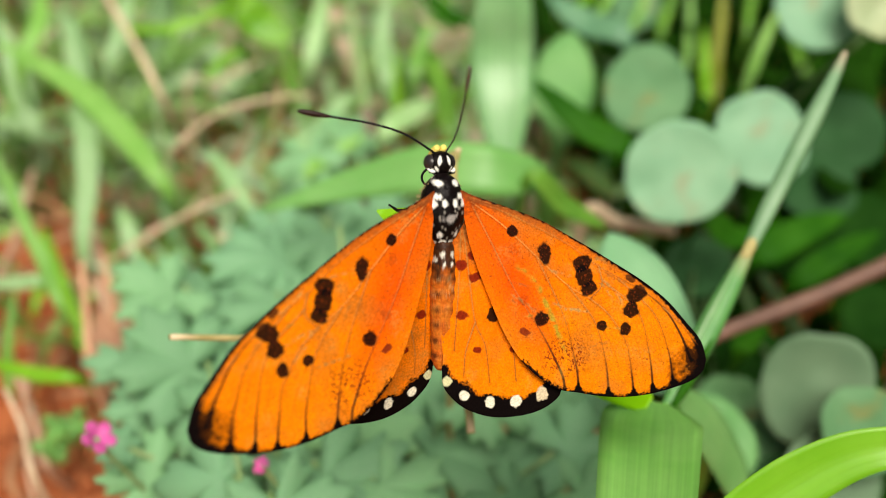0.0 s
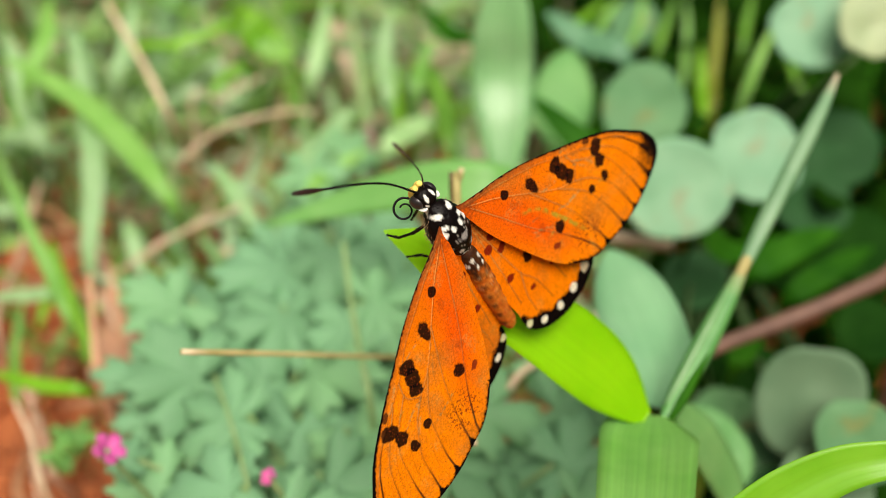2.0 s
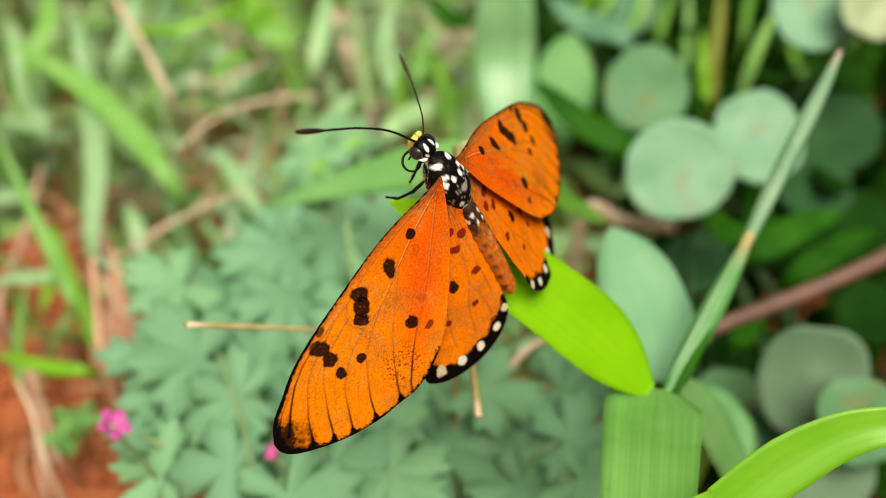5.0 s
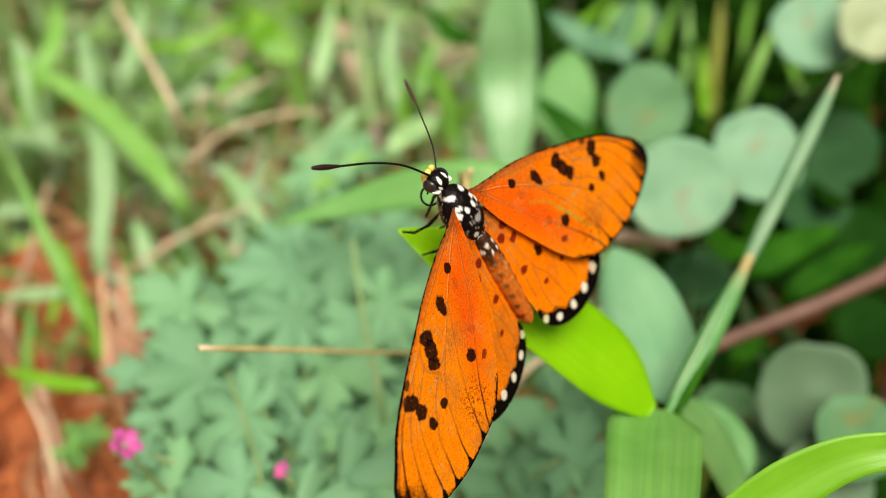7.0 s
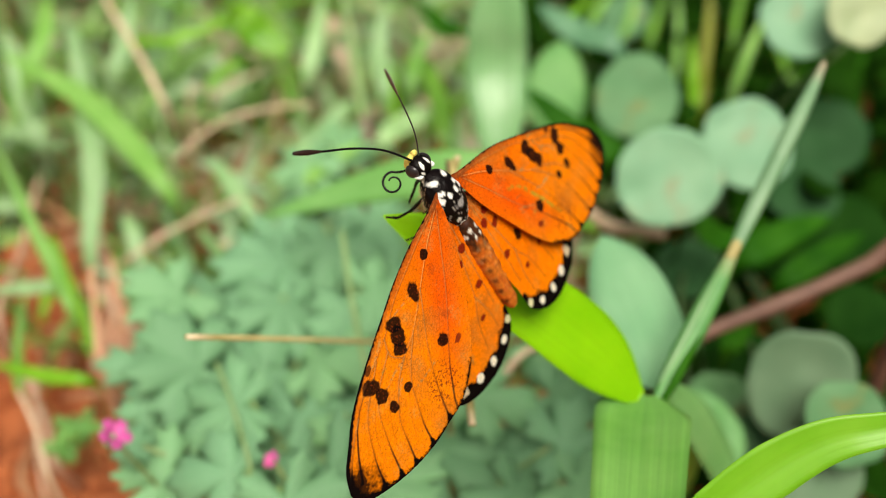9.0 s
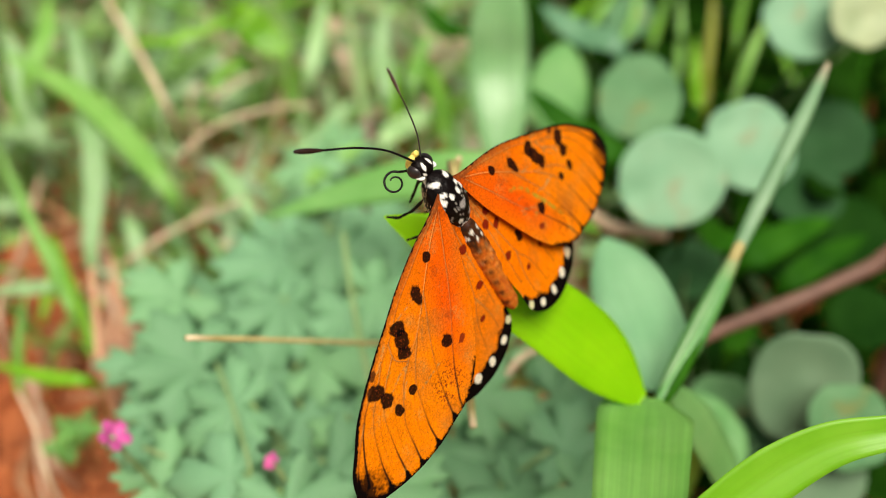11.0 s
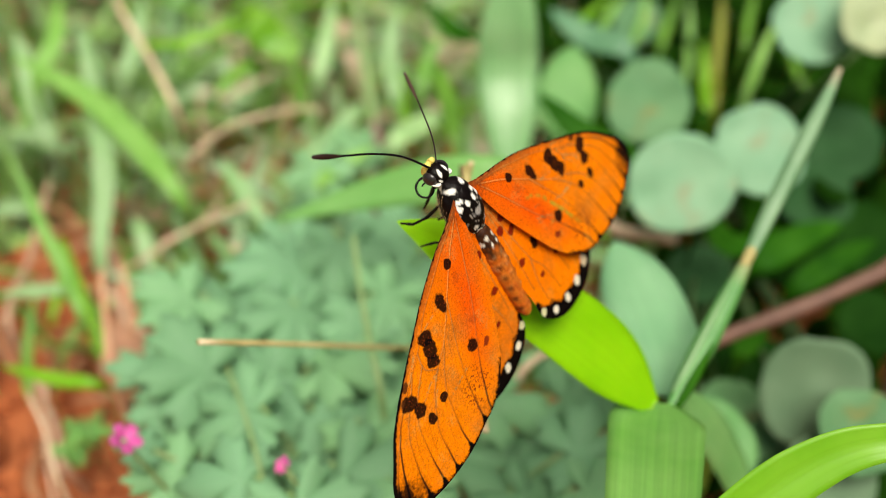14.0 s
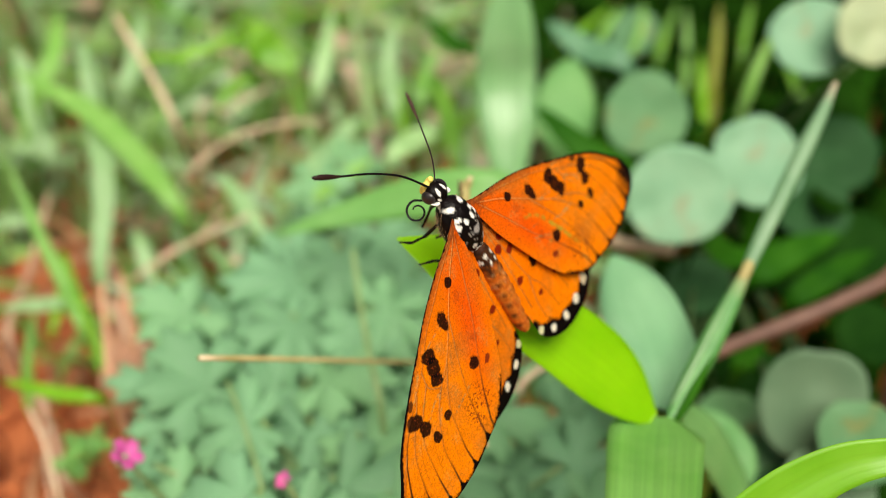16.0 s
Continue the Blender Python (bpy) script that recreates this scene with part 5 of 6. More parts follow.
def shade_base(x, y, seed, inner):
    grow = np.clip(np.hypot(x, y) / inner, 0, 1)[..., None]
    col = np.array(RED) * (1 - grow) + np.array(ORANGE) * grow
    amber = np.clip(0.5 + 0.5 * smooth_noise(x, y, 0.16, seed) + (np.hypot(x, y) - 18) / 14, 0, 1)[..., None]
    col = col * (1 - 0.75 * amber) + np.array(AMBER) * 0.75 * amber
    mottle = 1 + 0.07 * smooth_noise(x, y, 0.9, seed + 2) + 0.09 * smooth_noise(x, y, 4.5, seed + 3)
    return col * mottle[..., None]


def lay_veins(col, x, y, veins, seed):
    for k, (pts, dark) in enumerate(veins):
        d, s = near_curve(x, y, pts)
        pale = soft(d, 0.055, 0.09) * np.clip(1.2 - s * (0.6 + dark * 1.5), 0, 1) * 0.8
        col = paint(col, (soft(d, 0.24, 0.12) - soft(d, 0.1, 0.1)) * 0.32 * np.clip(1.1 - s, 0.3, 1), (0.16, 0.03, 0.006))
        col = paint(col, pale, (0.78, 0.37, 0.10))
        if dark:
            core = soft(d, 0.05 + (0.12 if dark > 0.45 else 0.02) * np.clip(s - 0.55, 0, 1) * 2.2, 0.1) * np.clip((s - 0.45) * 2.6, 0.62, 1 if dark > 0.45 else 0.7)
            col = paint(col, core * 0.93, (0.022, 0.008, 0.005))
    return col


def lay_scratches(col, x, y, seed, count):
    """Rubbed streaks where scales are lost: short, thin, grey-green or pale."""
    rng = random.Random(seed)
    for k in range(count):
        cx, cy, a, ln = rng.uniform(7, 19), rng.uniform(-18, -7), rng.uniform(-1.0, 0.2), rng.uniform(0.8, 2.6)
        u, v = (x - cx) * math.cos(a) + (y - cy) * math.sin(a), -(x - cx) * math.sin(a) + (y - cy) * math.cos(a)
        bend = v - 0.12 * np.sin(u * 1.3 + k)
        line = soft(np.abs(bend) + 0.10 * smooth_noise(x, y, 4.0, seed + k), 0.16, 0.14) * np.clip((ln - np.abs(u)) * 2, 0, 1) * np.clip(0.55 + smooth_noise(x, y, 3.0, seed + 7 * k), 0, 1)
        col = paint(col, line * 0.5, rng.choice(((0.24, 0.30, 0.05), (0.40, 0.30, 0.10), (0.30, 0.13, 0.03), (0.22, 0.24, 0.08))))
    return col


def lay_dust(col, x, y, seed):
    """Worn, dusty scales: olive-grey clouds and fine pale and dark grains."""
    cloud = np.clip(smooth_noise(x, y, 0.28, seed) + 0.6 * smooth_noise(x, y, 0.8, seed + 1), 0, 1)
    col = paint(col, cloud * 0.38, (0.38, 0.13, 0.02))
    grain = np.clip(smooth_noise(x, y, 7.0, seed + 2) * 1.6 - 0.5, 0, 1) * (0.35 + 0.65 * cloud)
    col = paint(col, grain * 0.22, (0.55, 0.30, 0.09))
    grain = np.clip(smooth_noise(x, y, 8.0, seed + 3) * 1.8 - 0.75, 0, 1) * (0.4 + 0.6 * cloud)
    return paint(col, grain * 0.4, (0.16, 0.03, 0.006))


def fore_colour(side):
    def colour(x, y):
        col = shade_base(x, y, 3 + side, 17)
        # red flush in the rear field
        flush = np.clip(1.2 - np.hypot((x - 6.4 - (y + 10) * -0.45) / 3.6, (y + 10.5) / 9.5), 0, 1)
        col = paint(col, flush * 0.9, (0.80, 0.085, 0.003))
        col = lay_veins(col, x, y, FORE_VEINS, 5)
        if side > 0:
            d, s = near_curve(x, y, [(6.5, -8.5), (8.8, -10.0), (11.2, -14.6), (13.2, -19.0)])
            rub = soft(d, 0.26, 0.4) * np.clip(0.45 + 0.7 * smooth_noise(x, y, 2.4, 61), 0, 1) * np.sin(np.pi * np.clip(s, 0.02, 1)) ** 0.4
            col = paint(col, np.clip(rub * 1.1, 0, 0.7), (0.25, 0.33, 0.03))
        rub = np.clip(smooth_noise(x, y, 0.5, 71 + side) * 1.4 - 0.45, 0, 1) * np.clip(0.5 + smooth_noise(x, y, 5.0, 73), 0, 1)
        col = paint(col, rub * 0.4, (0.45, 0.30, 0.07))
        col = lay_dust(col, x, y, 400 + side)
        col = lay_scratches(col, x, y, 300 + side, 16 if side > 0 else 7)
        for fold in FORE_FOLDS:
            d, s = near_curve(x, y, fold)
            col = paint(col, soft(d, 0.07, 0.14) * 0.3 * np.sin(np.pi * np.clip(s, 0, 1)), (0.30, 0.05, 0.006))
        speck = (smooth_noise(x, y, 6.5, 97 + side) > 0.80) * (smooth_noise(x, y, 0.7, 98) > 0.0)
        col = paint(col, speck * 0.55, (0.10, 0.015, 0.006))
        for k, spot in enumerate(FORE_SPOTS):
            m = blot(x, y, spot, 20 + k)
            col = paint(col, m * (0.97 - 0.08 * (k == 5)), INK)
        for k, spot in enumerate(FORE_FAINT):
            col = paint(col, blot(x, y, spot, 40 + k, 0.3) * (0.88 if k == 0 else 0.25), (0.16, 0.014, 0.006))
        root = np.clip(1 - np.hypot(x, y) / 3.2, 0, 1)
        col = paint(col, np.clip(root * 0.8 + 0.4 * smooth_noise(x, y, 3.5, 78) * (root > 0), 0, 0.6), (0.16, 0.02, 0.006))
        # dusting of dark scales near the hind corner
        dust = (smooth_noise(x, y, 5.5, 81) + 0.5 * smooth_noise(x, y, 11, 82) > 0.42) * np.clip(1.1 - np.hypot((x - 12.9) / 3.3, (y + 19.2) / 3.0), 0, 1)
        col = paint(col, np.clip(dust * 1.7, 0, 0.85), (0.15, 0.012, 0.005))
        dust = (smooth_noise(x, y, 7, 85) > 0.62) * 0.5
        col = paint(col, dust * 0.6, (0.35, 0.05, 0.01))
        # brown band along the leading edge, then dark edges
        d, s = near_curve(x, y, FORE_LEAD)
        col = paint(col, soft(d + 0.25 * smooth_noise(x, y, 2.5, 93), 0.75, 0.5) * 0.6 * np.clip(1.2 - s, 0, 1), (0.22, 0.06, 0.015))
        col = paint(col, soft(d, 0.15 + 0.48 * s ** 2.5 + 0.12 * smooth_noise(x, y, 3, 90), 0.2) * np.clip(s * 14, 0.4, 1), INK)
        d, s = near_curve(x, y, FORE_BACK)
        wide = np.where(s > 0.44, 0.34 + 1.1 * np.clip((s - 0.80) / 0.2, 0, 1) ** 1.5, -0.45)
        for k, (pts, dark) in enumerate(FORE_VEINS):
            if dark > 0.55:
                dv, sv = near_curve(x, y, pts)
                wide = wide + 0.9 * np.exp(-(dv / 0.36) ** 2) * (sv > 0.5) * (s > 0.44)
        fray = 0.16 * smooth_noise(x, y, 3.2, 91) + 0.18 * smooth_noise(x, y, 7, 92)
        col = paint(col, soft(d + fray, wide, 0.3 + 0.5 * np.clip((s - 0.8) / 0.2, 0, 1)), INK)
        tip = np.clip(1 - np.hypot((x - 30.4) / 5.2, (y + 20.6) / 4.4), 0, 1)
        streak = np.zeros(x.shape)
        for pts, dark in FORE_VEINS:
            if dark > 0.55:
                dv, sv = near_curve(x, y, pts)
                streak = np.maximum(streak, np.exp(-(dv / 0.45) ** 2) * np.clip((sv - 0.7) * 4, 0, 1))
        col = paint(col, np.clip(tip * 3.0 * (0.55 + 0.7 * streak) + 0.3 * smooth_noise(x, y, 3, 95) * (tip > 0) - 0.15, 0, 1) * 0.95, INK)
        return col
    return colour


def hind_colour(side):
    def colour(x, y):
        col = shade_base(x, y, 13 + side, 9)
        col = lay_veins(col, x, y, HIND_VEINS, 7)
        rub = np.clip(smooth_noise(x, y, 0.55, 171 + side) * 1.4 - 0.4, 0, 1) * np.clip(0.5 + smooth_noise(x, y, 5.0, 173), 0, 1)
        col = paint(col, rub * 0.4, (0.45, 0.30, 0.07))
        col = lay_dust(col, x, y, 500 + side)
        root = np.clip(1 - np.hypot(x, y) / 4.0, 0, 1)
        col = paint(col, np.clip(root * 0.8 + 0.4 * smooth_noise(x, y, 3.0, 178) * (root > 0), 0, 0.55), (0.13, 0.02, 0.006))
        for k, spot in enumerate(HIND_SPOTS):
            col = paint(col, blot(x, y, spot, 120 + k) * 0.97, INK)
        for k, spot in enumerate(HIND_FAINT):
            col = paint(col, blot(x, y, spot, 140 + k, 0.2) * 0.95, (0.19, 0.010, 0.004))
        d, s = near_curve(x, y, HIND_BACK[4:])
        fray = 0.45 * smooth_noise(x, y, 0.9, 190) + 0.3 * smooth_noise(x, y, 2.0, 191) + 0.25 * smooth_noise(x, y, 6, 192)
        col = paint(col, soft(d + 0.7 * fray, 2.5 - 0.4 * np.abs(s - 0.5) - 1.5 * np.clip(1 - s / 0.16, 0, 1), 0.35), INK)
        for k, (cx, cy, a, b) in enumerate(HIND_WHITE):
            tint = (0.66, 0.55, 0.38) if k == 4 else (0.62, 0.60, 0.36) if k == 0 else CHALK
            col = paint(col, blot(x, y, (cx, cy, a * 0.86, b * 0.86, 0), 160 + k, 0.2) * 0.97, tint)
        return col
    return colour


def wing_relief(veins, cup):
    def relief(x, y):
        z = cup * np.hypot(x, y) ** 2 + 0.07 * smooth_noise(x, y, 0.35, 9)
        for pts, dark in veins:
            d, s = near_curve(x, y, pts)
            z = z + 0.04 * np.exp(-(d / 0.16) ** 2)
        return z
    return relief


def skin_ball(name, centre, radii, colour, sub=5, shape=None):
    """A scaled body part: an ellipsoid, shaped and given its pigment."""
    bm = bmesh.new()
    bmesh.ops.create_icosphere(bm, subdivisions=sub, radius=1.0)
    data = bpy.data.meshes.new(name)
    bm.to_mesh(data)
    bm.free()
    co = np.empty(len(data.vertices) * 3)
    data.vertices.foreach_get("co", co)
    co = co.reshape(-1, 3)
    p = co * np.array(radii)
    if shape is not None:
        p = shape(p, co)
    p = p * (1 + 0.02 * smooth_noise(p[:, 0] + p[:, 2], p[:, 1], 1.6, 5)[:, None])
    p = p + np.array(centre)
    rgba = np.concatenate([colour(p[:, 0], p[:, 1], p[:, 2], co), np.ones((len(p), 1))], 1)
    data.vertices.foreach_set("co", (p * MM).ravel())
    data.color_attributes.new("pigment", "FLOAT_COLOR", "POINT").data.foreach_set("color", rgba.ravel())
    return data


THORAX_SPOTS = [(1.0, 4.0, 0.42, 0.34), (1.4, 2.5, 0.38, 0.42), (0.66, 1.75, 0.3, 0.38), (1.8, 1.75, 0.24, 0.42), (1.0, -1.9, 0.28, 0.34), (0.5, -2.9, 0.3, 0.3), (1.3, -2.9, 0.24, 0.28)]


def thorax_colour(x, y, z, co):
    col = np.ones((len(x), 3)) * np.array(INK) * (1 + 0.5 * smooth_noise(x, y, 3, 7))[:, None]
    up = z > -0.6
    for k, (cx, cy, a, b) in enumerate(THORAX_SPOTS):
        for s in (-1, 1):
            col = paint(col, blot(x * s, y, (cx, cy, a, b, 0), 210 + k, 0.25) * up, (0.80, 0.78, 0.74))
    fleck = (smooth_noise(x, y, 5.5, 227) > 0.62) * (y < 1.2) * up
    col = paint(col, fleck * 0.6, (0.4, 0.36, 0.32))
    col = paint(col, blot(x, y, (0, -0.05, 0.66, 0.6, 0), 230, 0.3) * up * 0.8, (0.34, 0.31, 0.30))
    flank = np.clip((-0.2 - z) / 0.5, 0, 1) * (smooth_noise(x * 1.3 + z, y, 0.9, 233) > 0.32)
    return paint(col, flank * 0.9, (0.72, 0.62, 0.5))


def thorax_shape(p, co):
    """Broad between the wing roots, waisted towards the abdomen."""
    q = p.copy()
    t = co[:, 1]
    q[:, 0] *= 1 - 0.42 * np.clip(-t - 0.1, 0, 1) - 0.12 * np.clip(t - 0.4, 0, 1)
    q[:, 2] -= 0.5 * np.clip(-t - 0.3, 0, 1)
    return q


def head_colour(x, y, z, co):
    col = np.ones((len(x), 3)) * np.array(INK)
    for s in (-1, 1):
        col = paint(col, blot(x * s, y, (0.55, 6.4, 0.17, 0.5, 14), 240, 0.25) * (z > -0.9), (0.8, 0.78, 0.74))
        col = paint(col, blot(x * s, y, (1.3, 5.2, 0.24, 0.32, 0), 242, 0.2) * (z > -1.2), (0.8, 0.78, 0.74))
        col = paint(col, blot(x * s, y, (0.85, 5.45, 0.14, 0.4, -30), 243, 0.2) * (z > -0.8), (0.8, 0.78, 0.74))
    return paint(col, np.clip((-1.15 - z) / 0.4, 0, 1), (0.72, 0.50, 0.30))


def abdomen_colour(x, y, z, co):
    along = np.clip((-3.0 - y) / 15.0, 0, 1)
    ring = 0.5 + 0.5 * np.cos((y + 3.2) * 2 * np.pi / 1.85)
    col = np.ones((len(x), 3)) * np.array((0.50, 0.105, 0.011))
    col = paint(col, np.clip(0.5 + smooth_noise(x * 2, y * 1.2, 1.4, 251), 0, 1) * 0.35, (0.66, 0.24, 0.03))
    fray = 0.5 * smooth_noise(x, y, 2.6, 252)
    col = paint(col, np.clip((ring - 0.86) / 0.1, 0, 1) * 0.5, (0.07, 0.015, 0.005))
    col = paint(col, np.clip((ring - 0.5) / 0.1, 0, 1) * np.clip((0.80 - ring) / 0.1, 0, 1) * np.clip(0.5 + 1.2 * smooth_noise(x * 2, y, 1.6, 256), 0, 1) * 0.35, (0.74, 0.34, 0.10))
    col = paint(col, np.clip((ring - 0.55) / 0.15, 0, 1) * soft(np.abs(np.abs(x) - 1.05), 0.22, 0.2) * 0.8, (0.05, 0.012, 0.005))
    col = paint(col, (smooth_noise(x * 0.8, y * 1.6, 3.2, 255) > 0.55) * (along < 0.4) * 0.45, (0.55, 0.34, 0.16))
    col = paint(col, (smooth_noise(x, y, 2.4, 254) > 0.55) * 0.5, (0.30, 0.04, 0.01))
    back = np.clip((z + 1.3 - along * 1.1 + fray) / 0.5, 0, 1) * np.clip(1.75 - along * 5.2 + fray * 1.1, 0, 1)
    col = paint(col, back * 0.93, (0.014, 0.008, 0.006))
    for k, (cx, cy, a, b) in enumerate(((0.62, -4.1, 0.26, 0.3), (0.5, -5.3, 0.2, 0.26), (1.25, -4.7, 0.2, 0.24))):
        for s in (-1, 1):
            col = paint(col, blot(x * s, y, (cx, cy, a, b, 0), 260 + k, 0.25) * (z > -0.6) * 0.9, (0.78, 0.74, 0.66))
    return col


def abdomen_shape(p, co):
    q = p.copy()
    t = co[:, 1]
    seg = 1 + 0.045 * np.cos((q[:, 1] - 3.0) * 2 * np.pi / 1.85)
    full = np.clip(1 - np.abs(t) ** 5, 0, 1) ** 0.25 / np.maximum(np.sqrt(np.clip(1 - t * t, 1e-4, 1)), 0.12)
    belly = np.clip(full, 0, 2.2) * (0.95 + 0.12 * np.sin((t + 0.2) * 1.7)) * seg
    belly = np.where(t > 0.2, belly * (1 - 0.2 * np.clip(t - 0.2, 0, 1)), belly)
    q[:, 0] *= belly
    q[:, 2] = q[:, 2] * belly - 0.9 * (0.5 - 0.5 * t) ** 1.2
    return q


def mm_path(points, n):
    return [p * MM for p in spline(points, n)]


FORE_HINGE, HIND_HINGE = (1.9 * MM, 3.0 * MM, 1.2 * MM), (1.7 * MM, 0.5 * MM, 0.6 * MM)


def build_butterfly():
    fly = thing("butterfly", (0, 0, 0), "orange butterfly with black-spotted wings open on a leaf", "butterfly")
    parts = {}
    for word, side in (("left", -1), ("right", 1)):
        for kind, lead, back, colour, veins, cup, rc in (("forewing", FORE_LEAD, FORE_BACK, fore_colour, FORE_VEINS, -0.0006, (440, 280)), ("hindwing", HIND_LEAD, HIND_BACK, hind_colour, HIND_VEINS, -0.0008, (300, 190))):
            data = wing_mesh(kind, lead, back, colour(side), wing_relief(veins, cup), side, *rc)
            parts[word, kind] = part(kind, data, WING, fly, "orange wing with black spots and veins" if kind == "forewing" else "orange wing with a black border of white dots")
    part("thorax", skin_ball("thorax", (0, 0.6, -0.35), (2.75, 4.5, 2.4), thorax_colour, 5, thorax_shape), SKIN, fly, "glossy black with chalk-white spots")
    head = part("head", skin_ball("head", (0, 6.0, -0.95), (1.55, 1.45, 1.35), head_colour, 5), SKIN, fly, "black with white streaks")
    part("abdomen", skin_ball("abdomen", (0, -10.2, 0.2), (1.42, 7.9, 1.45), abdomen_colour, 5, abdomen_shape), SKIN, fly, "rust-orange ringed, dark at its base")
    for s in (-1, 1):
        bm = bmesh.new()
        bmesh.ops.create_icosphere(bm, subdivisions=4, radius=1.0 * MM)
        for v in bm.verts:
            v.co = Vector((v.co.x * 0.72, v.co.y * 0.92, v.co.z * 1.05)) + Vector((1.15 * s, 6.15, -1.15)) * MM
        part("eye", bm, EYE_SKIN, head, "dark round compound eye")
        bm = bmesh.new()
        rim = [(s * (1.15 + 0.5 * math.cos(a)), 6.15 - 0.86 * math.sin(a) * 0.55 - 0.5, -1.15 + 0.98 * math.sin(a)) for a in (2.2, 1.7, 1.2, 0.7, 0.2)]
        add_tube(bm, mm_path(rim, 16), lambda v: (0.05 + 0.15 * math.sin(math.pi * v)) * MM, 8)
        part("eye_rim", bm, CHALKY, head, "chalk-white crescent behind the eye")
        bm = bmesh.new()
        add_tube(bm, mm_path([(0.4 * s, 6.6, -2.2), (0.45 * s, 7.3, -1.6), (0.4 * s, 7.9, -0.8)], 14), lambda v: (0.62 - 0.3 * v ** 2) * MM, 12)
        part("palp", bm, YELLOW, head, "short yellow palp")
    for s, pts in ((-1, LEFT_ANTENNA), (1, RIGHT_ANTENNA)):
        bm = bmesh.new()
        add_tube(bm, mm_path(pts, 60), lambda v: ((0.14 if s < 0 else 0.095) + 0.02 * math.sin(v * 190)) * MM, 8)
        ant = part("antenna", bm, BLACK if s < 0 else PALED_FEELER, fly, "thin black feeler with a brown club" if s < 0 else "thin feeler and club, paled in colour for light and blur")
        ant.location = Vector(ANTENNA_BASES[s]) * MM
        bm = bmesh.new()
        path = mm_path(pts, 60)[46:]
        add_tube(bm, path, lambda v: ((0.15 if s < 0 else 0.1) + (0.2 if s < 0 else 0.1) * math.sin(math.pi * min(v * 0.8 + 0.05, 1)) ** 1.4) * MM if v < 0.97 else 0.12 * MM, 10)
        part("club", bm, CLUB if s < 0 else PALED_CLUB, ant)
        parts[s, "antenna"] = ant
    # coiled tongue
    bm = bmesh.new()
    across, upward = Vector((0.573, -0.466, 0.675)), Vector((0.675, 0.735, -0.066))
    coil = [(0.6, 5.9, -2.6), (0.3, 5.7, -3.3)]
    for i in range(14):
        a = 1.15 + i * 0.6
        coil.append(Vector((-1.2, 5.0, -4.8)) + (across * math.cos(a) + upward * math.sin(a)) * (1.5 - 0.07 * i) + Vector((-0.46, 0.49, 0.73)) * 0.04 * i)
    add_tube(bm, mm_path(coil, 90), lambda v: (0.17 - 0.06 * v) * MM, 8)
    parts["tongue"] = part("proboscis", bm, BLACK, fly, "coiled black tongue")
    # legs: thigh, shin and foot in one bent limb
    legs = [[(-0.7, 1.8, -2.6), (-1.6, 0.3, -5.6), (-2.6, 0.0, -7.6), (-3.0, 0.5, -9.2)], [(-0.9, -0.6, -2.6), (-1.66, -4.0, -5.1), (-1.9, -3.8, -6.8), (-2.8, -3.7, -8.7)],
            [(-0.9, -1.0, -2.2), (-1.5, -3.8, -3.8), (-2.2, -5.8, -5.0), (-2.4, -6.7, -6.4)], [(0.8, 3.6, -2.6), (1.2, 2.7, -5.0), (0.9, 1.0, -6.9), (0.4, 0.0, -8.0)],
            [(0.9, 0.4, -2.8), (1.6, -1.8, -5.0), (1.4, -2.4, -6.8), (1.2, -2.6, -7.8)]]
    for pts in legs:
        bm = bmesh.new()
        a, b, c, d = [Vector(p) * MM for p in pts]
        add_tube(bm, [a, a.lerp(b, 0.3), a.lerp(b, 0.7), b, b.lerp(c, 0.5), c, c.lerp(d, 0.25), c.lerp(d, 0.5), c.lerp(d, 0.75), d], lambda v: (0.27 - 0.13 * v + 0.03 * math.sin(40 * v)) * MM, 8)
        part("leg", bm, BLACK, fly)
    # fine hair at the wing roots and under the thorax
    rng = random.Random(4)
    bm = bmesh.new()
    for i in range(230):
        s = rng.choice((-1, 1))
        y, a = rng.uniform(-3.4, 4.4), rng.uniform(-1.3, 0.35)
        n = Vector((s * math.cos(a), rng.uniform(-0.5, 0.3), math.sin(a)))
        k = math.sqrt(max(1 - ((y - 0.6) / 4.3) ** 2, 0.05))
        p = Vector((s * 2.6 * k * math.cos(a), y, -0.55 + 2.1 * k * math.sin(a)))
        ln = rng.uniform(0.25, 0.65)
        add_tube(bm, [p * MM, (p + n * ln * 0.6) * MM, (p + n * ln + Vector((0, -0.3, -0.1)) * ln) * MM], lambda v: 0.035 * (1 - 0.7 * v) * MM, 3)
    part("fur", bm, CREAM, fly, "pale golden hair along the flanks")
    return fly, parts


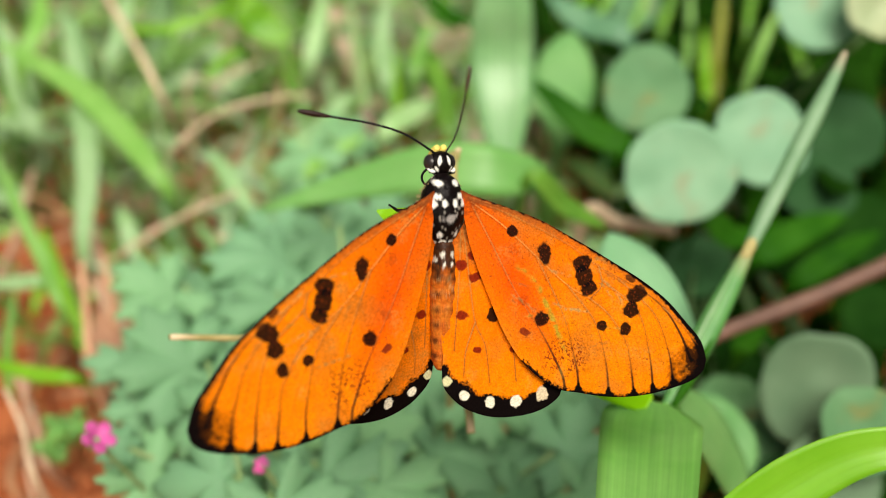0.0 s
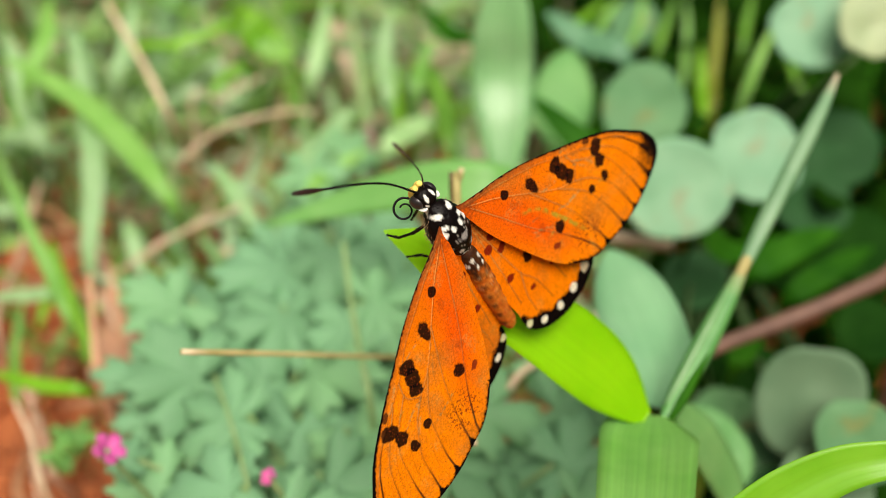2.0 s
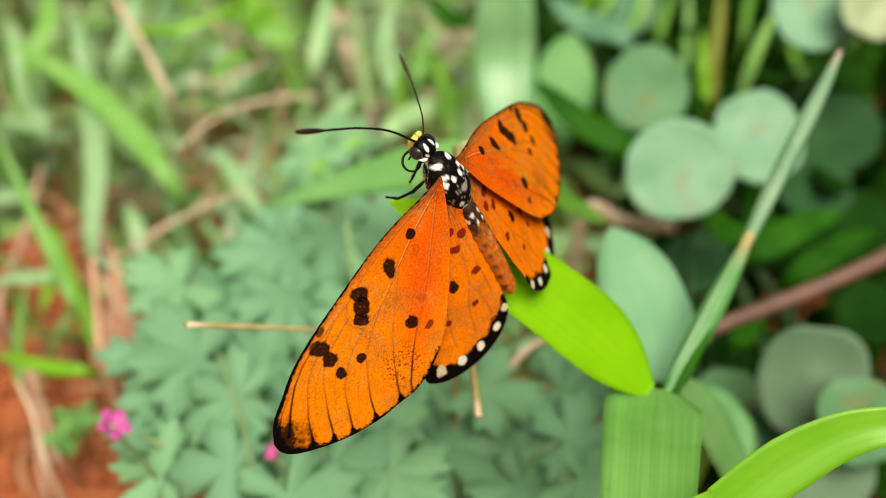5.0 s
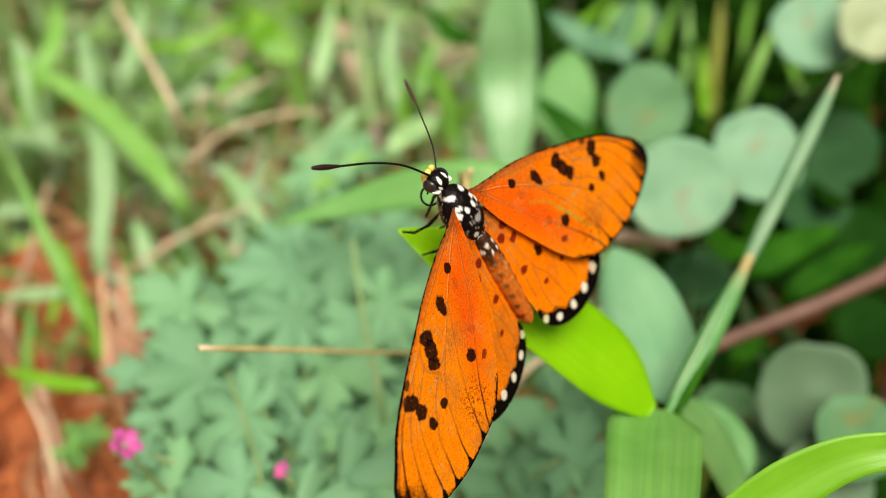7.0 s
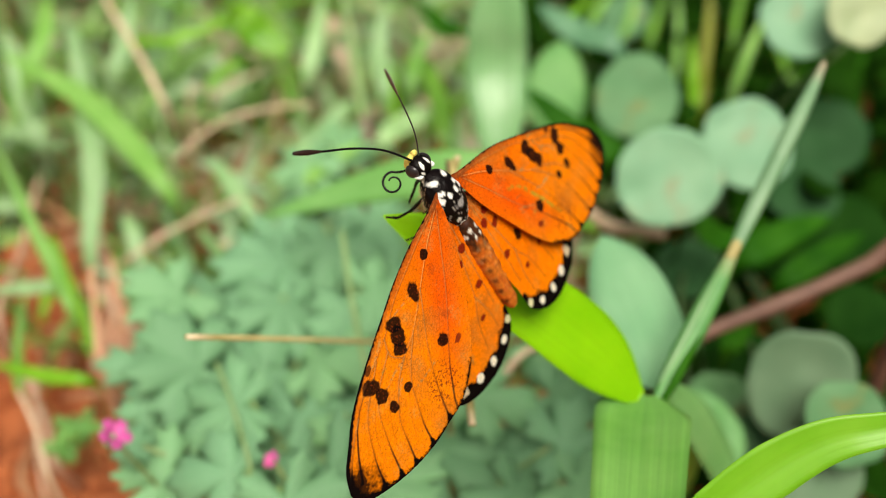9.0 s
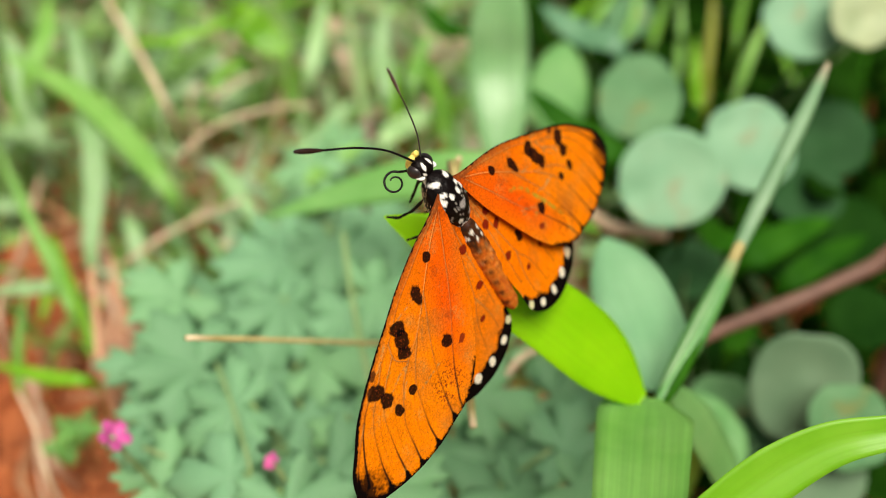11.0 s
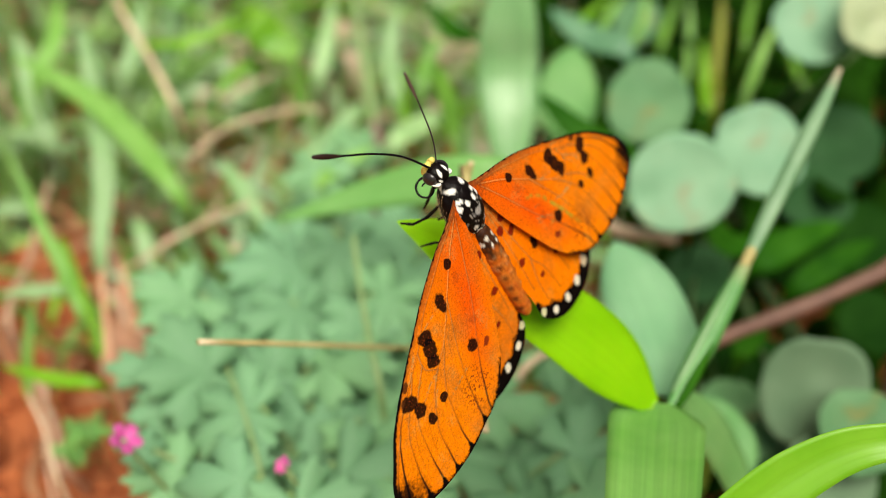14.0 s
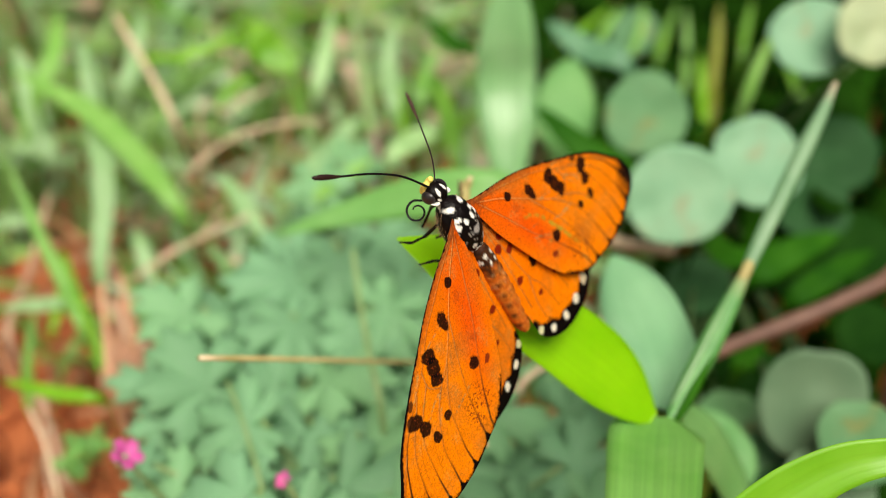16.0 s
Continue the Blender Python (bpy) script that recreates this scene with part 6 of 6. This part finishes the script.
LEFT_ANTENNA = [(0.0, 0.0, 0.0), (-2.3, 3.8, -0.6), (-5.3, 6.7, -1.15), (-8.6, 9.1, -1.65), (-11.65, 11.4, -2.1)]
RIGHT_ANTENNA = [(0.0, 0.0, 0.0), (0.05, 3.55, 2.0), (-0.7, 8.25, 4.25), (-2.14, 13.9, 7.15)]
ANTENNA_BASES = {-1: (-0.45, 7.0, -0.6), 1: (0.4, 7.1, -0.6)}
BODY_ROWS = [
    (0, 0.00004, 0.09592, 0.13481, 65.4, 10.9, 21.8),
    (0.5, -0.00018, 0.09586, 0.13422, 72.1, 1.6, 27.9),
    (0.7, -0.00016, 0.09584, 0.13410, 72.4, -0.0, 29.1),
    (0.8, -0.00010, 0.09578, 0.13383, 72.8, -3.4, 31.4),
    (0.9, 0.00016, 0.09554, 0.13272, 73.0, -17.5, 41.7),
    (1, 0.00017, 0.09553, 0.13268, 72.9, -18.1, 42.2),
    (1.5, 0.00104, 0.09719, 0.13454, 70.1, -17.4, 48.8),
    (2, 0.00058, 0.09744, 0.13450, 72.9, -22.3, 51.0),
    (2.5, 0.00002, 0.09842, 0.13528, 69.5, -21.4, 55.4),
    (3, 0.00015, 0.09891, 0.13504, 70.0, -19.0, 55.4),
    (3.2, 0.00011, 0.09907, 0.13472, 68.4, -17.5, 54.4),
    (3.4, 0.00006, 0.09922, 0.13442, 67.0, -16.2, 53.5),
    (3.5, 0.00006, 0.09923, 0.13440, 66.9, -16.1, 53.4),
    (3.6, 0.00002, 0.09924, 0.13461, 67.1, -16.2, 53.7),
    (3.7, -0.00006, 0.09927, 0.13498, 67.5, -16.4, 54.3),
    (3.8, -0.00011, 0.09928, 0.13525, 67.8, -16.5, 54.7),
    (4, -0.00013, 0.09929, 0.13534, 67.9, -16.6, 54.8),
    (6.5, 0.00031, 0.09904, 0.13558, 66.0, -15.1, 54.3),
    (7, 0.00074, 0.09910, 0.13536, 63.5, -15.0, 55.4),
    (7.5, 0.00070, 0.09876, 0.13553, 65.0, -15.8, 55.3),
    (8, 0.00047, 0.09884, 0.13564, 66.4, -15.7, 55.0),
    (8.5, 0.00093, 0.09881, 0.13567, 64.5, -15.6, 55.1),
    (9, 0.00047, 0.09878, 0.13558, 64.3, -15.7, 55.3),
    (11.5, 0.00054, 0.09832, 0.13582, 65.7, -16.5, 55.1),
    (12, 0.00071, 0.09841, 0.13577, 65.7, -16.1, 55.6),
    (12.5, 0.00066, 0.09838, 0.13576, 65.5, -16.2, 56.0),
    (13, 0.00057, 0.09834, 0.13563, 65.6, -16.1, 55.9),
    (13.5, 0.00056, 0.09839, 0.13555, 65.6, -16.0, 55.9),
    (14, 0.00067, 0.09837, 0.13562, 65.6, -16.0, 56.0),
    (14.5, 0.00072, 0.09834, 0.13580, 64.9, -15.8, 56.1),
    (15, 0.00073, 0.09833, 0.13553, 65.5, -15.5, 56.3),
    (15.5, 0.00090, 0.09835, 0.13561, 65.4, -15.4, 56.3),
    (16, 0.00060, 0.09831, 0.13550, 65.5, -15.7, 56.7),
]
# seconds, then sweep forward, lift and twist of the wing in degrees
LEFT_FORE = [
    (0, -4.7, 8.5, -4.7), (0.5, -0.2, -14.3, -2.7), (0.7, -0.3, -14.4, -2.8), (0.8, -0.6, -14.6, -3.1), (0.9, -1.6, -15.7, -4.3), (1, -1.6, -15.7, -4.4),
    (1.5, -2.0, -11.6, -4.8), (2, -2.6, 0.7, -5.8), (2.5, 1.2, -14.6, -4.5), (3, 0.1, 3.1, -3.9), (3.2, 1.9, 24.3, -4.1), (3.4, 3.5, 44.2, -4.3),
    (3.5, 3.6, 45.4, -4.3), (3.6, 5.4, 31.3, -3.5), (3.7, 8.8, 5.5, -2.0), (3.8, 11.1, -12.5, -1.0), (4, 11.9, -19.0, -0.7), (6.5, 9.2, -16.4, -0.6),
    (7, 4.7, 8.9, -2.2), (7.5, 6.9, -8.7, -1.5), (8, 5.7, -11.8, -1.3), (8.5, 3.8, -2.5, -0.7), (9, 3.5, -2.1, -0.7), (11.5, 0.3, -3.3, -0.3),
    (12, -0.4, -3.8, -0.3), (12.5, -1.4, -1.1, -0.5), (13, -1.8, -1.1, -0.5), (13.5, -2.7, -0.5, -0.3), (14, -3.0, -0.1, -0.5), (14.5, -3.1, 1.3, -0.3),
    (15, -3.8, 0.4, -0.4), (15.5, -3.9, 0.9, -0.3), (16, -3.2, 1.8, -0.1),
]
LEFT_HIND = [
    (0, -2.3, 10.1, 6.5), (0.5, 2.7, -12.6, 6.3), (0.7, 2.8, -12.8, 6.3), (0.8, 2.8, -13.3, 6.3), (0.9, 3.2, -15.1, 6.2), (1, 3.2, -15.2, 6.2),
    (1.5, 3.4, -10.6, 5.8), (2, 0.8, -0.5, 5.2), (2.5, 3.4, -12.5, 5.5), (3, 2.3, 4.3, 4.7), (3.2, 2.5, 25.6, 4.1), (3.4, 2.7, 45.7, 3.5),
    (3.5, 2.7, 46.9, 3.5), (3.6, 2.8, 33.0, 3.8), (3.7, 3.1, 7.8, 4.3), (3.8, 3.3, -9.9, 4.7), (4, 3.4, -16.3, 4.8), (6.5, 2.1, -13.9, 4.1),
    (7, -0.2, 9.5, 5.0), (7.5, 1.7, -7.1, 3.1), (8, 1.6, -9.2, 3.3), (8.5, 1.4, -2.9, 2.9), (9, 0.6, -0.2, 4.6), (11.5, 0.7, -3.7, 4.7),
    (12, 0.4, -3.9, 4.7), (12.5, 0.5, -0.1, 4.4), (13, 0.4, -1.3, 4.5), (13.5, 0.5, -0.9, 4.7), (14, 0.2, -0.1, 4.7), (14.5, 0.3, 3.3, 5.1),
    (15, 0.2, 0.4, 4.8), (15.5, 0.5, 0.9, 4.9), (16, 0.7, 4.7, 5.0),
]
RIGHT_FORE = [
    (0, -2.3, 14.8, -1.9), (0.5, 3.5, -13.5, -3.0), (0.7, 3.5, -14.0, -3.1), (0.8, 3.5, -15.2, -3.4), (0.9, 3.7, -20.0, -4.6), (1, 3.7, -20.2, -4.6),
    (1.5, 1.9, -18.1, -4.9), (2, 1.8, 0.4, -5.1), (2.5, 4.9, -22.9, -5.2), (3, 1.7, -3.1, -5.3), (3.2, -0.5, 14.4, -4.7), (3.4, -2.7, 30.9, -4.2),
    (3.5, -2.8, 32.0, -4.1), (3.6, -0.7, 18.9, -3.8), (3.7, 3.1, -5.0, -3.3), (3.8, 5.8, -21.6, -2.9), (4, 6.8, -27.6, -2.8), (6.5, 6.9, -26.6, -3.3),
    (7, 2.2, -1.5, -3.4), (7.5, 4.7, -17.9, -2.5), (8, 5.3, -22.2, -3.0), (8.5, 2.4, -12.2, -3.0), (9, 1.9, -11.3, -3.8), (11.5, 1.0, -10.8, -3.5),
    (12, 1.1, -9.7, -3.3), (12.5, 0.4, -7.4, -3.3), (13, 0.6, -8.0, -3.4), (13.5, 0.3, -7.2, -3.5), (14, 0.2, -6.4, -3.4), (14.5, -0.2, -6.1, -3.0),
    (15, -0.1, -5.7, -3.2), (15.5, -0.1, -4.9, -2.9), (16, -1.0, -4.0, -2.9),
]
RIGHT_HIND = [
    (0, -3.4, 12.1, -2.5), (0.5, 1.8, -12.5, -0.9), (0.7, 1.9, -12.9, -0.9), (0.8, 2.1, -13.8, -0.8), (0.9, 3.0, -17.8, -0.5), (1, 3.1, -18.0, -0.5),
    (1.5, 1.8, -15.1, -0.4), (2, 0.8, 2.8, -1.4), (2.5, 2.4, -18.0, -0.9), (3, 0.0, 1.0, -1.5), (3.2, -1.4, 17.2, -1.5), (3.4, -2.8, 32.5, -1.6),
    (3.5, -2.8, 33.5, -1.6), (3.6, -1.5, 20.8, -1.3), (3.7, 1.0, -2.4, -0.8), (3.8, 2.7, -18.6, -0.4), (4, 3.3, -24.4, -0.3), (6.5, 3.8, -22.3, -0.6),
    (7, 0.5, 0.3, -0.9), (7.5, 2.1, -16.4, -0.7), (8, 3.0, -19.5, -1.1), (8.5, 1.8, -12.5, -0.7), (9, 1.0, -8.7, -0.8), (11.5, 0.4, -9.5, -1.2),
    (12, 0.4, -8.8, -1.2), (12.5, 0.1, -6.1, -1.2), (13, -0.0, -6.9, -1.2), (13.5, -0.0, -6.6, -1.3), (14, -0.3, -5.3, -1.2), (14.5, -0.2, -4.0, -1.0),
    (15, -0.5, -4.6, -1.2), (15.5, -0.5, -3.9, -1.2), (16, -1.0, -2.7, -1.2),
]


DRY_LEAF = leaf_material("dead_leaf_skin", (0.36, 0.17, 0.10), (0.58, 0.33, 0.22), (1.3, 1.0, 0.8), 0.25, 0.6, 10)
DRY_BLADE = leaf_material("ochre_grass_skin", (0.20, 0.24, 0.02), (0.30, 0.32, 0.04), (1.4, 1.3, 0.8), 0.3, 0.45, 12)
build_ground()
build_host()
build_near_blade()
build_stalks()
build_tufts()
build_herbs()
build_round_shrub()
build_flowers()
build_seedlings()
butterfly, fly_parts = build_butterfly()
build_meadow()
build_stems()
build_clods()
build_litter()
build_turf()
build_outer_grass()


def motions():
    walk(butterfly, [(t, pose(x, y, z, rx, ry, rz)) for t, x, y, z, rx, ry, rz in BODY_ROWS])
    for word, side, fore, hind in (("left", -1, LEFT_FORE, LEFT_HIND), ("right", 1, RIGHT_FORE, RIGHT_HIND)):
        for kind, hinge, rows in (("forewing", FORE_HINGE, fore), ("hindwing", HIND_HINGE, hind)):
            x, y, z = hinge
            walk(fly_parts[word, kind], [(t, pose(x * side, y, z, twist, -lift * side, sweep * side)) for t, sweep, lift, twist in rows])
    x, y, z = [v * MM for v in ANTENNA_BASES[-1]]
    walk(fly_parts[-1, "antenna"], [(t, pose(x, y, z, rx, ry, rz)) for t, rx, ry, rz in ((0.0, 0, -6, 27), (0.5, 0, -3, 25), (0.7, 0, 0, 31), (0.8, 0, 0, 32), (0.9, 0, 0, 21), (1.0, 0, 0, 10), (1.1, 0, 0, 0), (8.0, 0, 0, 1), (12.5, 0, 0, -1), (16.0, 0, 0, -1))])
    x, y, z = [v * MM for v in ANTENNA_BASES[1]]
    walk(fly_parts[1, "antenna"], [(t, pose(x, y, z, rx, 0, rz)) for t, rx, rz in ((0.0, 24, 4), (0.5, 4.5, 3), (1.0, -6, -6), (1.5, -1.5, -6), (2.0, 4.5, 10.5), (2.5, 0, -1.5), (3.0, -3, -3), (3.5, 1.5, -1.5), (4.0, 3, 3), (6.5, 1.5, 0), (7.5, -3, -1.5), (9.0, 0, 1.5), (11.5, -1.5, 0), (13.0, -3, 0), (15.0, -1.5, -1.5), (16.0, -1.5, -1.5))])
    walk(fly_parts["tongue"], [(t, pose(dx * MM, dy * MM, dz * MM)) for t, dx, dy, dz in TONGUE])


TONGUE = [(0.0, 1.2, -0.9, 1.6), (0.3, 0.6, -0.4, 0.8), (1.0, 0.6, -0.4, 0.8), (1.5, 0.0, -0.6, 0.2), (2.0, 0.0, -0.8, 0.0), (3.0, 0.3, -0.5, 0.2), (3.5, 0.0, 0.0, 0.0), (4.0, 0.5, -0.6, 0.8), (6.5, 0.8, -1.0, 1.2),
          (8.0, 1.1, -1.4, 1.6), (9.0, -0.6, 0.0, -0.4), (11.5, -0.5, 0.0, -0.4), (12.5, -0.3, -0.6, 0.1), (13.5, 0.5, -0.8, 0.8), (14.5, 0.7, -1.0, 1.0), (16.0, -0.2, -0.8, 0.3)]
motions()
